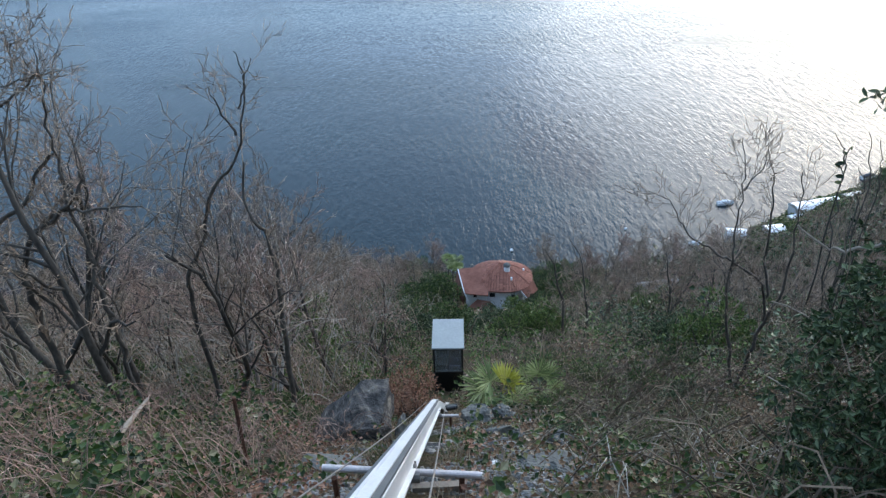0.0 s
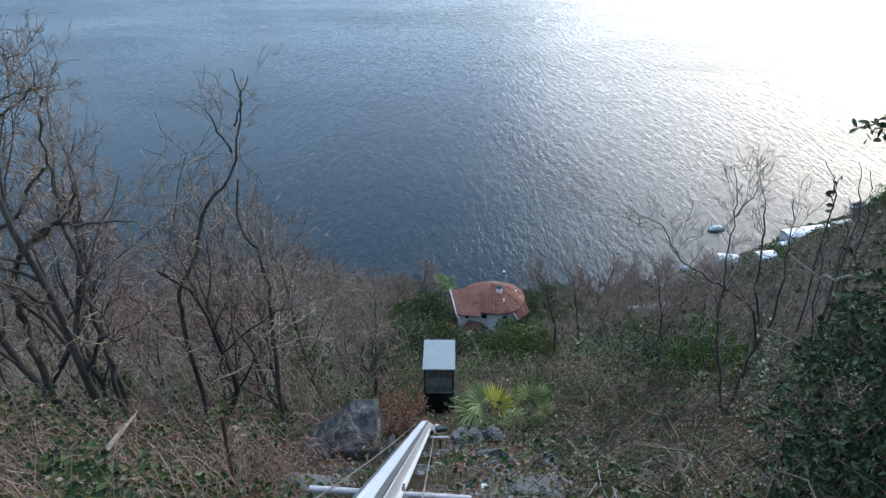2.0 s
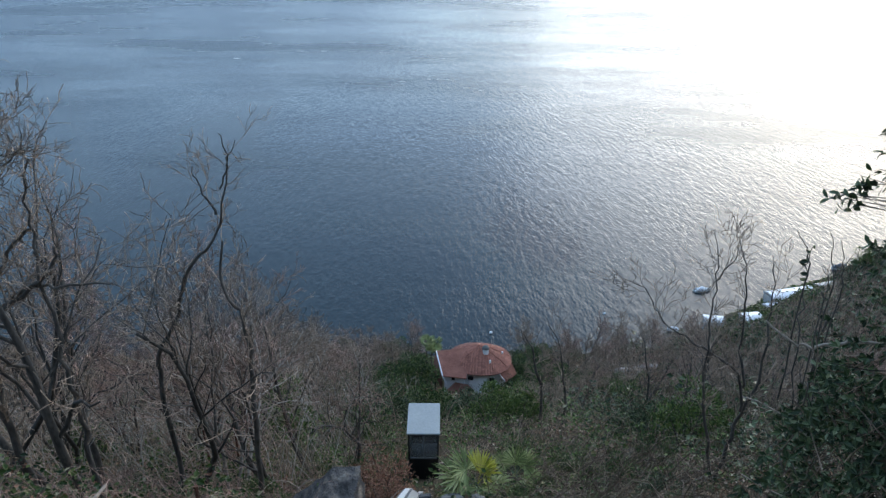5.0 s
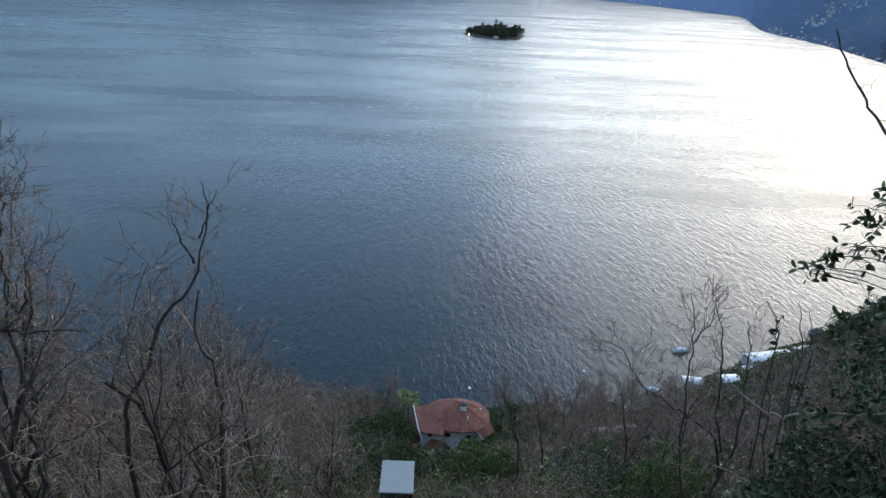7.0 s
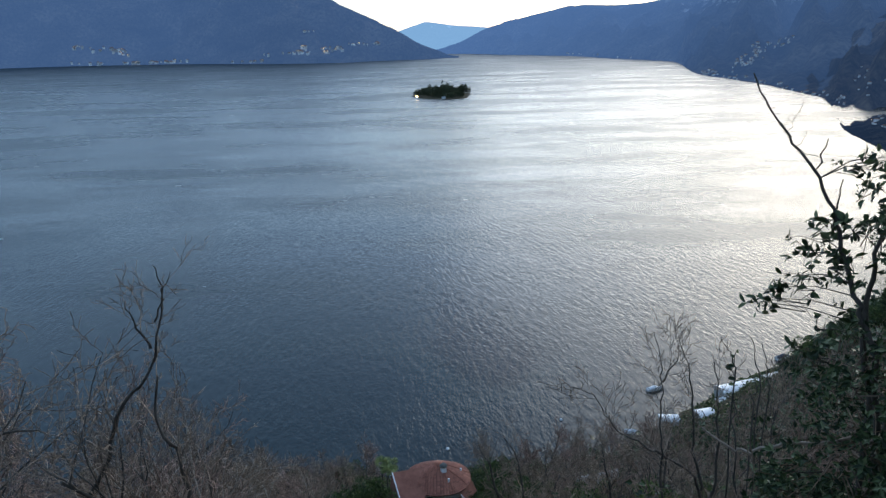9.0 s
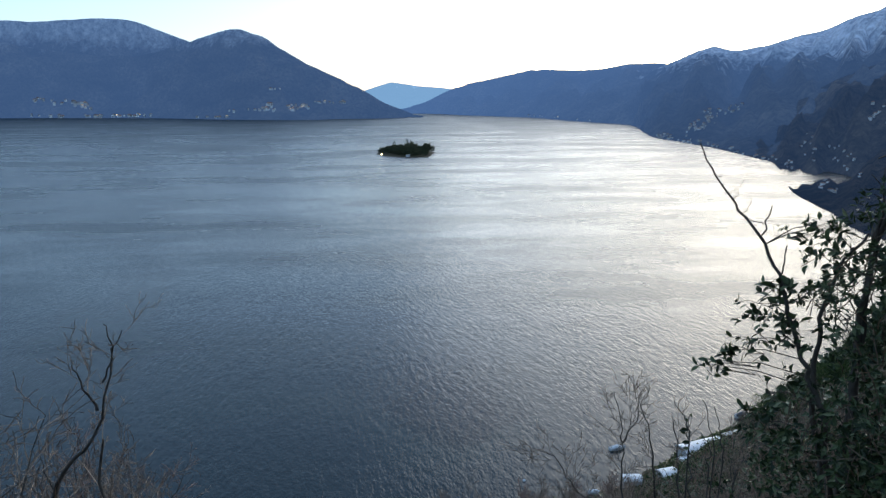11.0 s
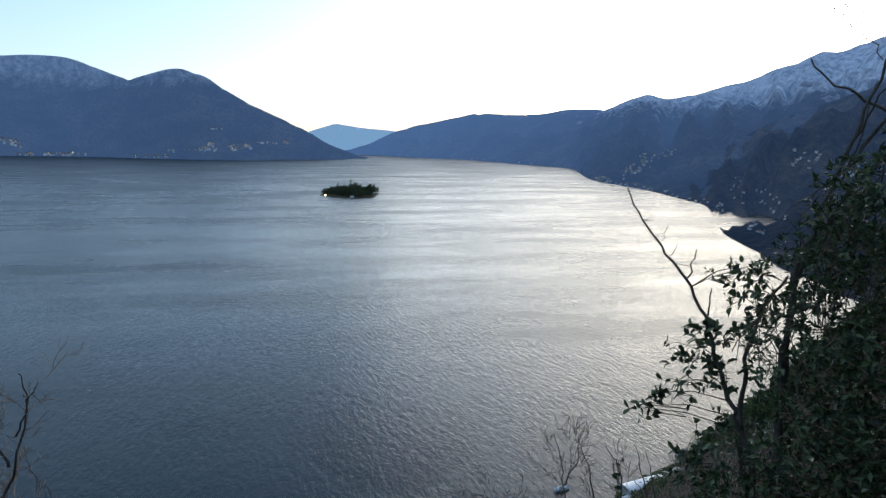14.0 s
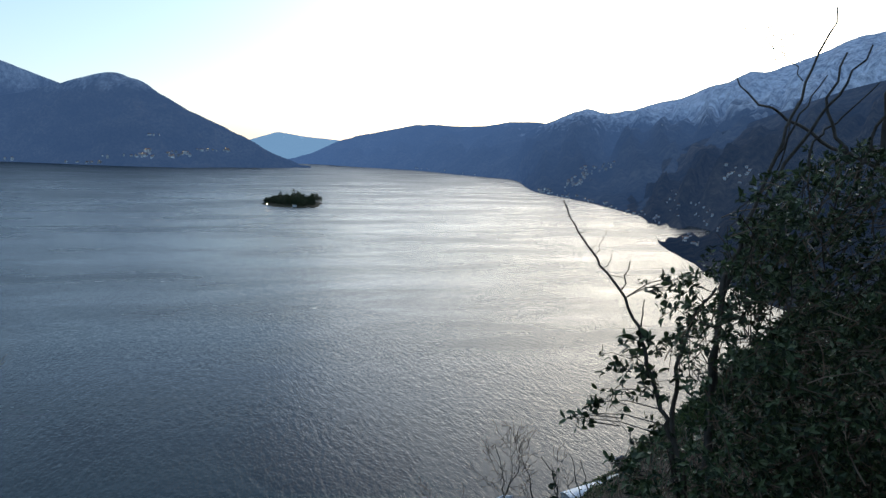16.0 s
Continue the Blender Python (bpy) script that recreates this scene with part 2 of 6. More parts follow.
M = {
    "water": water_material(),
    "ground": ground_material(),
    "rock": rock_material(),
    "bark": surface("grey_brown_bark", (0.018, 0.015, 0.012), (0.11, 0.094, 0.076), 3, 22, 0.9, 0, 0.6, 0.02, (1, 1, 0.25), vary=0.25),
    "bark_pale": surface("pale_dry_bark", (0.16, 0.14, 0.115), (0.46, 0.41, 0.34), 4, 25, 0.9, 0, 0.5, 0.01, (1, 1, 0.3), vary=0.3),
    "twig": surface("brown_twig", (0.098, 0.070, 0.048), (0.38, 0.28, 0.20), 1.2, 9, 0.9, 0, 0, vary=0.6),
    "twig_red": surface("reddish_twig", (0.130, 0.080, 0.060), (0.39, 0.255, 0.195), 1.2, 9, 0.9, 0, 0, vary=0.55),
    "laurel": leafy("dark_laurel_leaf", [(0, (0.012, 0.023, 0.010)), (0.5, (0.034, 0.056, 0.022)), (0.85, (0.09, 0.125, 0.055)), (1, (0.20, 0.23, 0.13))], 0.40, 0.18, 0.28),
    "shrub": leafy("evergreen_shrub_leaf", [(0, (0.024, 0.046, 0.014)), (0.5, (0.072, 0.118, 0.030)), (0.9, (0.14, 0.19, 0.055)), (1, (0.24, 0.26, 0.11))], 0.5, 0.2),
    "bramble": leafy("bramble_leaf", [(0, (0.010, 0.022, 0.005)), (0.45, (0.034, 0.064, 0.014)), (0.75, (0.088, 0.118, 0.03)), (0.93, (0.19, 0.165, 0.07)), (1, (0.34, 0.32, 0.21))], 0.36, 0.2),
    "litter": leafy("dry_leaf", [(0, (0.06, 0.036, 0.022)), (0.5, (0.18, 0.108, 0.064)), (0.85, (0.30, 0.195, 0.125)), (1, (0.46, 0.38, 0.29))], 0.8, 0.2),
    "russet": leafy("russet_beech_leaf", [(0, (0.12, 0.06, 0.04)), (0.6, (0.27, 0.14, 0.09)), (1, (0.40, 0.24, 0.17))], 0.75, 0.25),
    "palm": leafy("palm_leaf", [(0, (0.12, 0.16, 0.06)), (0.6, (0.26, 0.31, 0.12)), (1, (0.42, 0.45, 0.22))], 0.45, 0.25),
    "palm_young": leafy("yellow_palm_leaf", [(0, (0.34, 0.35, 0.05)), (0.6, (0.55, 0.53, 0.10)), (1, (0.62, 0.6, 0.18))], 0.45, 0.3),
    "grass": leafy("dry_grass", [(0, (0.12, 0.09, 0.055)), (0.5, (0.26, 0.205, 0.14)), (1, (0.42, 0.35, 0.25))], 0.8, 0.2),
    "rail": surface("galvanised_steel", (0.62, 0.63, 0.64), (0.78, 0.79, 0.80), 2.0, 30, 0.42, 0.35, 0.1, 0.002),
    "rail_side": surface("galvanised_steel_web", (0.045, 0.052, 0.058), (0.085, 0.095, 0.105), 2.0, 30, 0.55, 0.0, 0.1, 0.002),
    "tube": surface("weathered_steel_tube", (0.36, 0.32, 0.31), (0.60, 0.55, 0.54), 5, 40, 0.5, 0.4, 0.2, 0.003),
    "cable": surface("steel_cable", (0.16, 0.15, 0.14), (0.30, 0.28, 0.26), 20, 90, 0.6, 0.6, 0.3, 0.002),
    "rust": surface("rusty_iron", (0.045, 0.020, 0.013), (0.16, 0.07, 0.04), 6, 40, 0.9, 0.2, 0.4, 0.004),
    "cab_roof": surface("grey_sheet_roof", (0.23, 0.255, 0.255), (0.32, 0.345, 0.34), 1.0, 14, 0.5, 0.15, 0.05, 0.003),
    "cab_black": surface("black_lacquered_panel", (0.006, 0.007, 0.008), (0.012, 0.013, 0.014), 2, 20, 0.35, 0.0, 0.03, 0.002),
    "cab_frame": surface("grey_aluminium", (0.10, 0.108, 0.115), (0.17, 0.18, 0.19), 3, 30, 0.4, 0.5, 0.05, 0.002),
    "tile": surface("terracotta_roof_tile", (0.18, 0.062, 0.040), (0.42, 0.17, 0.115), 0.9, 9, 0.85, 0, 0.3, 0.02, vary=0.22),
    "tile_bed": surface("dark_terracotta", (0.10, 0.040, 0.028), (0.2, 0.085, 0.06), 0.8, 7, 0.9, 0, 0.3, 0.02),
    "plaster": surface("white_plaster", (0.74, 0.76, 0.78), (0.86, 0.87, 0.88), 0.7, 12, 0.9, 0, 0.15, 0.01),
    "stone_slab": surface("grey_stone_slab", (0.045, 0.048, 0.046), (0.14, 0.14, 0.13), 2.5, 25, 0.85, 0, 0.5, 0.02),
    "dead_cane": surface("dead_brown_cane", (0.040, 0.028, 0.019), (0.21, 0.145, 0.095), 1.2, 9, 0.9, 0, 0, vary=0.6),
    "evergreen": leafy("dark_evergreen_leaf", [(0, (0.012, 0.026, 0.009)), (0.5, (0.040, 0.070, 0.020)), (0.9, (0.095, 0.135, 0.040)), (1, (0.19, 0.21, 0.09))], 0.5, 0.2),
    "gravel": surface("grey_schist_gravel", (0.05, 0.05, 0.048), (0.26, 0.25, 0.235), 6, 40, 0.85, 0, 0.3, 0.01, vary=0.45),
    "white": surface("white_gelcoat", (0.66, 0.67, 0.68), (0.8, 0.8, 0.8), 1, 10, 0.4, 0, 0.0),
    "boat_dark": surface("dark_boat_cover", (0.03, 0.04, 0.05), (0.07, 0.08, 0.10), 2, 12, 0.7, 0, 0.1, 0.02),
    "concrete": surface("pale_concrete", (0.30, 0.30, 0.29), (0.50, 0.50, 0.48), 0.6, 10, 0.9, 0, 0.2, 0.02),
    "glass_dark": plain("dark_window_glass", (0.02, 0.025, 0.03), 0.08),
    "wood": surface("weathered_wood", (0.14, 0.11, 0.085), (0.34, 0.28, 0.22), 4, 30, 0.85, 0, 0.4, 0.006, (1, 1, 0.2)),
    "lamp": plain("warm_lamp_glow", (1.0, 0.72, 0.40), 0.5, 0, 6.0),
    "village_wall": surface("village_plaster", (0.36, 0.38, 0.40), (0.66, 0.68, 0.70), 0.1, 1, 0.9, 0, 0, vary=0.3),
    "village_roof": surface("village_roof_tile", (0.12, 0.07, 0.055), (0.30, 0.17, 0.13), 0.1, 1, 0.9, 0, 0, vary=0.3),
    "island": leafy("island_tree_leaf", [(0, (0.016, 0.026, 0.014)), (0.6, (0.045, 0.06, 0.03)), (1, (0.12, 0.11, 0.055))], 0.7, 0.1),
    "village_light": plain("village_lamp_glow", (1.0, 0.70, 0.38), 0.5, 0, 2.5),
}
glass, gnt, gb = nodes_of("cabin_glass")
gb.inputs["Base Color"].default_value = (0.70, 0.74, 0.76, 1)
gb.inputs["Roughness"].default_value, gb.inputs["Transmission Weight"].default_value, gb.inputs["IOR"].default_value = 0.04, 0.85, 1.45
M["glass"] = glass


# ---- mesh tools ----
class Buf:
    """Vertices and faces gathered for one mesh."""

    def __init__(self):
        self.v, self.f = [], []

    def add(self, verts, faces):
        o = len(self.v)
        self.v.extend(verts)
        self.f.extend([tuple(i + o for i in f) for f in faces])

    def tube(self, pts, radii, sides=5, cap=True):
        pts = [Vector(p) for p in pts]
        side = None
        ring = []
        for i, p in enumerate(pts):
            d = (pts[min(i + 1, len(pts) - 1)] - pts[max(i - 1, 0)]).normalized()
            if side is None:
                side = d.orthogonal().normalized()
            side = (side - d * side.dot(d)).normalized()
            up = d.cross(side)
            for k in range(sides):
                a = 2 * math.pi * k / sides
                ring.append(tuple(p + (side * math.cos(a) + up * math.sin(a)) * radii[i]))
        faces = []
        for i in range(len(pts) - 1):
            for k in range(sides):
                a, b = i * sides + k, i * sides + (k + 1) % sides
                faces.append((a, b, b + sides, a + sides))
        if cap:
            faces.append(tuple(range(sides))[::-1])
            faces.append(tuple((len(pts) - 1) * sides + k for k in range(sides)))
        self.add(ring, faces)

    def leaf(self, p, d, n, length, width, fold=0.15):
        p, d = Vector(p), Vector(d).normalized()
        s = d.cross(Vector(n))
        s = (s if s.length > 1e-4 else d.orthogonal()).normalized()
        up = s.cross(d)
        mid = p + d * length * 0.45 - up * fold * width
        a, b = mid + s * width * 0.5 + up * fold * width * 2, mid - s * width * 0.5 + up * fold * width * 2
        tip = p + d * length - up * fold * length * 0.6
        self.add([tuple(p), tuple(a), tuple(tip), tuple(b), tuple(mid)], [(0, 4, 1), (4, 2, 1), (0, 3, 4), (4, 3, 2)])

    def oval(self, p, d, n, length, width, fold=0.15):
        """A leathery oval leaf, folded along its midrib and a little drooping."""
        p, d = Vector(p), Vector(d).normalized()
        s = d.cross(Vector(n))
        s = (s if s.length > 1e-4 else d.orthogonal()).normalized()
        up = s.cross(d)
        rib = [p + d * length * f - up * fold * length * 0.7 * f * f for f in (0.0, 0.3, 0.68, 1.0)]
        edge = [rib[k] + s * width * 0.5 * w * e + up * fold * width * w for e in (1, -1) for k, w in ((1, 0.86), (2, 0.92))]
        self.add([tuple(v) for v in rib + edge], [(0, 1, 4), (1, 2, 5, 4), (2, 3, 5), (0, 6, 1), (1, 6, 7, 2), (2, 7, 3)])

    def blade(self, p, d, n, length, width):
        p, d = Vector(p), Vector(d).normalized()
        s = d.cross(Vector(n))
        s = (s if s.length > 1e-4 else d.orthogonal()).normalized() * width * 0.5
        self.add([tuple(p - s), tuple(p + s), tuple(p + d * length)], [(0, 1, 2)])

    def box(self, x0, y0, z0, x1, y1, z1):
        v = [(x, y, z) for z in (z0, z1) for y in (y0, y1) for x in (x0, x1)]
        self.add(v, [(0, 2, 3, 1), (4, 5, 7, 6), (0, 1, 5, 4), (2, 6, 7, 3), (0, 4, 6, 2), (1, 3, 7, 5)])

    def mesh(self, name, mat, smooth=False):
        me = bpy.data.meshes.new(name)
        me.from_pydata(self.v, [], self.f)
        me.materials.append(mat)
        if smooth:
            me.polygons.foreach_set("use_smooth", [True] * len(me.polygons))
        me.update()
        return me


def part(name, buf, mat, parent, label="", smooth=False):
    """One mesh object under a thing or a part."""
    ob = new(name, buf.mesh(name, mat, smooth))
    ob.parent = parent
    if label:
        ob["label"] = label
    return ob


def bevel(buf, width):
    """The buffer's shape with rounded edges."""
    bm = bmesh.new()
    vs = [bm.verts.new(v) for v in buf.v]
    for f in buf.f:
        bm.faces.new([vs[i] for i in f])
    bmesh.ops.recalc_face_normals(bm, faces=bm.faces)
    bmesh.ops.bevel(bm, geom=list(bm.edges), offset=width, segments=2, affect="EDGES", clamp_overlap=True)
    bm.verts.ensure_lookup_table()
    bm.verts.index_update()
    out = Buf()
    out.add([tuple(v.co) for v in bm.verts], [tuple(v.index for v in f.verts) for f in bm.faces])
    bm.free()
    return out


def boxed(x0, y0, z0, x1, y1, z1, r=0.01):
    b = Buf()
    b.box(x0, y0, z0, x1, y1, z1)
    return bevel(b, r) if r else b


def thing(name, label, category, group="", at=None, kind=""):
    ob = new(name)
    ob.empty_display_size = 0.2
    if at is not None:
        ob.matrix_basis = at
    return tagged(ob, label, category, group, kind)


def smooth01(x):
    x = min(max(x, 0.0), 1.0)
    return x * x * (3 - 2 * x)


def fbm(x, y, z=0.0, o=5):
    return noise.fractal(Vector((x, y, z)), 1.0, 2.0, o, noise_basis="PERLIN_ORIGINAL")


# ---- the hillside ----
DEPTHS = [-40, -12, 0, 42, 104, 114, 128, 134, 200]
HEIGHTS = [-22, -8, 0.2, 22.0, 67.0, 75.0, 88.4, 91.0, 130.0]


def shore_y(x):
    return 128 - 0.10 * max(-x, 0) + 0.60 * min(max(x - 42, 0), 65) + 0.75 * max(x - 107, 0)


def ground(x, y):
    slant = 1.0 - 0.14 * smooth01((x - 30) / 30) - 0.2 * smooth01((x - 90) / 60)
    d = (shore_y(x) - y) * slant
    z = float(np.interp(d, DEPTHS, HEIGHTS))
    z += 1.1 * smooth01((-x - 1.5) / 7) + 1.0 * smooth01((x - 2.5) / 6)
    far = smooth01((math.hypot(x, y) - 6) / 30)
    z += fbm(x * 0.05, y * 0.05) * 1.6 * far + fbm(x * 0.5, y * 0.5, 3) * 0.16
    return z


def grown(lo, hi, n, core):
    """Grid lines that lie close together round zero."""
    u = np.linspace(np.arcsinh(lo / core), np.arcsinh(hi / core), n)
    return core * np.sinh(u)


gx, gy = grown(-260, 420, 230, 9.0), grown(-45, 520, 250, 10.0)
b = Buf()
b.v = [(float(x), float(y), ground(float(x), float(y))) for y in gy for x in gx]
nx = len(gx)
b.f = [(j * nx + i, j * nx + i + 1, (j + 1) * nx + i + 1, (j + 1) * nx + i) for j in range(len(gy) - 1) for i in range(nx - 1)]
hill = new("ground", b.mesh("ground", M["ground"], True))
tagged(hill, "steep brown hillside with leaf litter and moss", "hillside", kind="structure")

b = Buf()
b.add([(-4800, -600, 0), (4800, -600, 0), (4800, 4950, 0), (-4800, 4950, 0)], [(0, 1, 2, 3)])
lake = new("water", b.mesh("water", M["water"]))
tagged(lake, "wind-rippled blue lake with bright evening sheen", "lake", kind="structure")


# ---- mountains round the lake ----
def ridge(name, label, cols, mat, rough, seed, rows=46, n=200, power=1.0):
    """A mountainside lofted from its shore to its crest. cols: azimuth, shore distance, crest distance, crest elevation."""
    cols = np.array(cols, float)
    az = np.linspace(cols[0, 0], cols[-1, 0], n)
    soft = np.exp(-0.5 * (np.arange(-4, 5) / 1.6) ** 2)
    soft /= soft.sum()
    near, far, el = (np.convolve(np.pad(np.interp(az, cols[:, 0], cols[:, k]), 4, mode="edge"), soft, "valid") for k in (1, 2, 3))
    bb = Buf()
    for j in range(rows):
        s = j / (rows - 1)
        for i in range(n):
            d = near[i] + (far[i] - near[i]) * s
            a = radians(az[i])
            x, y = d * math.sin(a), d * math.cos(a)
            top = EYE + far[i] * math.tan(radians(el[i]))
            h = top * (s ** power)
            fold = abs(fbm(x * 0.0022, y * 0.0022, seed, 5))
            spur = abs(fbm(az[i] * 0.33 + 0.6 * fbm(x * 0.002, y * 0.002, seed, 3), s * 0.9, seed + 3, 4))
            h += (0.42 - fold - spur * 0.75) * rough * math.sin(math.pi * min(s, 1.0)) + fbm(x * 0.012, y * 0.012, seed + 5, 4) * rough * 0.06 * min(1, s * 4)
            h = min(h, EYE + d * math.tan(radians(el[i] - 0.12 * (1 - s))))
            bb.v.append((x, y, h - (1.5 if j == 0 else 0)))
    bb.f = [(j * n + i, j * n + i + 1, (j + 1) * n + i + 1, (j + 1) * n + i) for j in range(rows - 1) for i in range(n - 1)]
    # the far side falls away behind the crest
    o = len(bb.v)
    for i in range(n):
        x, y, z = bb.v[(rows - 1) * n + i]
        bb.v.append((x * 1.04, y * 1.04, -5.0))
    bb.f += [((rows - 1) * n + i, (rows - 1) * n + i + 1, o + i + 1, o + i) for i in range(n - 1)]
    ob = new(name, bb.mesh(name, mat, True))
    return tagged(ob, label, "mountain", kind="structure")


# blue glow the ridge materials add to their colour as distance haze
HAZE_GLOW = (0.080, 0.165, 0.37)
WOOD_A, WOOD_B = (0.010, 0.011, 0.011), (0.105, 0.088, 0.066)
m_left = ridge_material("left_massif", WOOD_A, WOOD_B, HAZE_GLOW, 0.10, 0.35, 330, 420, 0.5)
m_far = ridge_material("far_haze_glow_ridge", WOOD_A, WOOD_B, (0.17, 0.32, 0.53), 0.6, 0.68, 175, 200, 0.6)
m_mid = ridge_material("haze_glow_ridge", WOOD_A, WOOD_B, HAZE_GLOW, 0.14, 0.50, 250, 300, 0.4)
m_snow = ridge_material("snowy_range", WOOD_A, WOOD_B, HAZE_GLOW, 0.10, 0.52, 190, 265, 1.0)
m_near = ridge_material("near_wooded_slope", WOOD_A, (0.125, 0.095, 0.066), HAZE_GLOW, 0.05, 0.42, 900, 1000)
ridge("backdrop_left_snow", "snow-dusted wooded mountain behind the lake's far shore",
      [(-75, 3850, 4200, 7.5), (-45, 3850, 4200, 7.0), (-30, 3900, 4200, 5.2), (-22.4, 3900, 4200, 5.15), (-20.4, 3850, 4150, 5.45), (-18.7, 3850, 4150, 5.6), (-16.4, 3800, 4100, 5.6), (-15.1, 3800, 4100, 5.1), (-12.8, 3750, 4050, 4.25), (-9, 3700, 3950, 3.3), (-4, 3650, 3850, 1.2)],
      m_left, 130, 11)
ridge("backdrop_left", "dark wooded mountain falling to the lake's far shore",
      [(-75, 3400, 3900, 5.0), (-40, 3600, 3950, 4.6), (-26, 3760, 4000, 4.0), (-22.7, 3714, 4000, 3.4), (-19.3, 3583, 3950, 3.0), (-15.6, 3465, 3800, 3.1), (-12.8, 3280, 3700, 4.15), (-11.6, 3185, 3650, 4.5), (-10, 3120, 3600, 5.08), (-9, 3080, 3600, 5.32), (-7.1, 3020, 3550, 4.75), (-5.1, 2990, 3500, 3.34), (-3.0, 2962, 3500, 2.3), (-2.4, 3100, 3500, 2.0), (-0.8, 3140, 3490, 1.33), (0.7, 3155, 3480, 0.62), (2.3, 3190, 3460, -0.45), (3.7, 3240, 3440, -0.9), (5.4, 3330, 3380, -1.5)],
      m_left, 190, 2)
ridge("backdrop_far", "mountain at the lake's far end, pale blue with painted haze",
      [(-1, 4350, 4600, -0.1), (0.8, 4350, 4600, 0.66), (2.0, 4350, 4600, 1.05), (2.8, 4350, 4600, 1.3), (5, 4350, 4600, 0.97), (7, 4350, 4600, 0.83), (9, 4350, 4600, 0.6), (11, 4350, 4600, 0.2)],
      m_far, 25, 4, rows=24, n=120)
ridge("backdrop_middle", "wooded ridge along the lake with painted blue haze",
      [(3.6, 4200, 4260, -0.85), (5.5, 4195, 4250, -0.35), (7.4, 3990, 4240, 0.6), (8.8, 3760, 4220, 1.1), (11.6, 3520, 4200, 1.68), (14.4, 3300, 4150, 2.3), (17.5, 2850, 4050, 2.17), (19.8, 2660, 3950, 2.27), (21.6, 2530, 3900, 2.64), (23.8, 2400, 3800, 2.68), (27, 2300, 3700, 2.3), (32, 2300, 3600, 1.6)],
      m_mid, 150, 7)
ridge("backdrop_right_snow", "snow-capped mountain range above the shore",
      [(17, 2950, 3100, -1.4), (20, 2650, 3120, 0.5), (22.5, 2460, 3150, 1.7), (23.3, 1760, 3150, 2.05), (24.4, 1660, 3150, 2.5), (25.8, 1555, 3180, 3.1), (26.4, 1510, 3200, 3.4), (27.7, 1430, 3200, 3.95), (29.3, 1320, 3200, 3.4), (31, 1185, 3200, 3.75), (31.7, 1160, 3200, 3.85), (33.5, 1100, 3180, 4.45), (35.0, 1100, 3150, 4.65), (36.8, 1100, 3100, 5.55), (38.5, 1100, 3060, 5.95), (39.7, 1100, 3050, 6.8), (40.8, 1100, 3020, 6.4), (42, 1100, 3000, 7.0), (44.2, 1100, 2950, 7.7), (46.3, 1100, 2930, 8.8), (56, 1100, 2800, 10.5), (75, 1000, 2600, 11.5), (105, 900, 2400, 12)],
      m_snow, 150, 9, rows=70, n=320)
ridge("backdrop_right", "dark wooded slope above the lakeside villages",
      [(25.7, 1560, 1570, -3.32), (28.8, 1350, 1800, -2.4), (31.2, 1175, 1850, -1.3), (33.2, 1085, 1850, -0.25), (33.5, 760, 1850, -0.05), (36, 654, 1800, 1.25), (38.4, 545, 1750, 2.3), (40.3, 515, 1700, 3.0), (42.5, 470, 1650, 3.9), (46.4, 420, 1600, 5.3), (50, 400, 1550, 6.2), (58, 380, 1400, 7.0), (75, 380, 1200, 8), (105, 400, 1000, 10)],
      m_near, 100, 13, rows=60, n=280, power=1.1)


# ---- the slope lift: beam, cross tubes, cables and cabin ----
BEAM_A, BEAM_B = Vector((-0.53, -2.0, EYE + 0.85)), Vector((-1.02, 13.6, EYE - 13.85))
ALONG = (BEAM_B - BEAM_A).normalized()
SIDE = ALONG.cross(Vector((0, 0, 1))).normalized()
OVER = SIDE.cross(ALONG).normalized()


def on_beam(s, side=0.0, over=0.0):
    """A place s metres down the beam, off to its side and above it."""
    return BEAM_A + ALONG * s + SIDE * side + OVER * over


def sweep(buf, stations, profile):
    """A closed profile (side, over) carried through frames (place, side, over)."""
    n = len(profile)
    vs, fs = [], []
    for p, s, o in stations:
        vs += [tuple(p + s * a + o * c) for a, c in profile]
    for i in range(len(stations) - 1):
        fs += [(i * n + k, i * n + (k + 1) % n, (i + 1) * n + (k + 1) % n, (i + 1) * n + k) for k in range(n)]
    fs += [tuple(range(n))[::-1], tuple((len(stations) - 1) * n + k for k in range(n))]
    buf.add(vs, fs)


# the beam bends steeper and to its right at its lower end, then runs on under the cabin
stations = []
LONG = (BEAM_B - BEAM_A).length
for s in np.linspace(0, LONG - 1.2, 12):
    stations.append((on_beam(float(s)), SIDE, OVER))
p, d = on_beam(LONG - 1.2), ALONG.copy()
for k in range(40):
    target = Vector((0.03, 0.735, -0.68)).normalized() if k > 6 else Vector((0.04, 0.64, -0.77)).normalized()
    d = (d * 0.72 + target * 0.28).normalized()
    p = p + d * 0.42
    sd = d.cross(Vector((0, 0, 1))).normalized()
    stations.append((p.copy(), sd, sd.cross(d).normalized()))
beam = thing("lift_beam", "galvanised steel lift beam running down the slope", "rail")
WID = 0.108
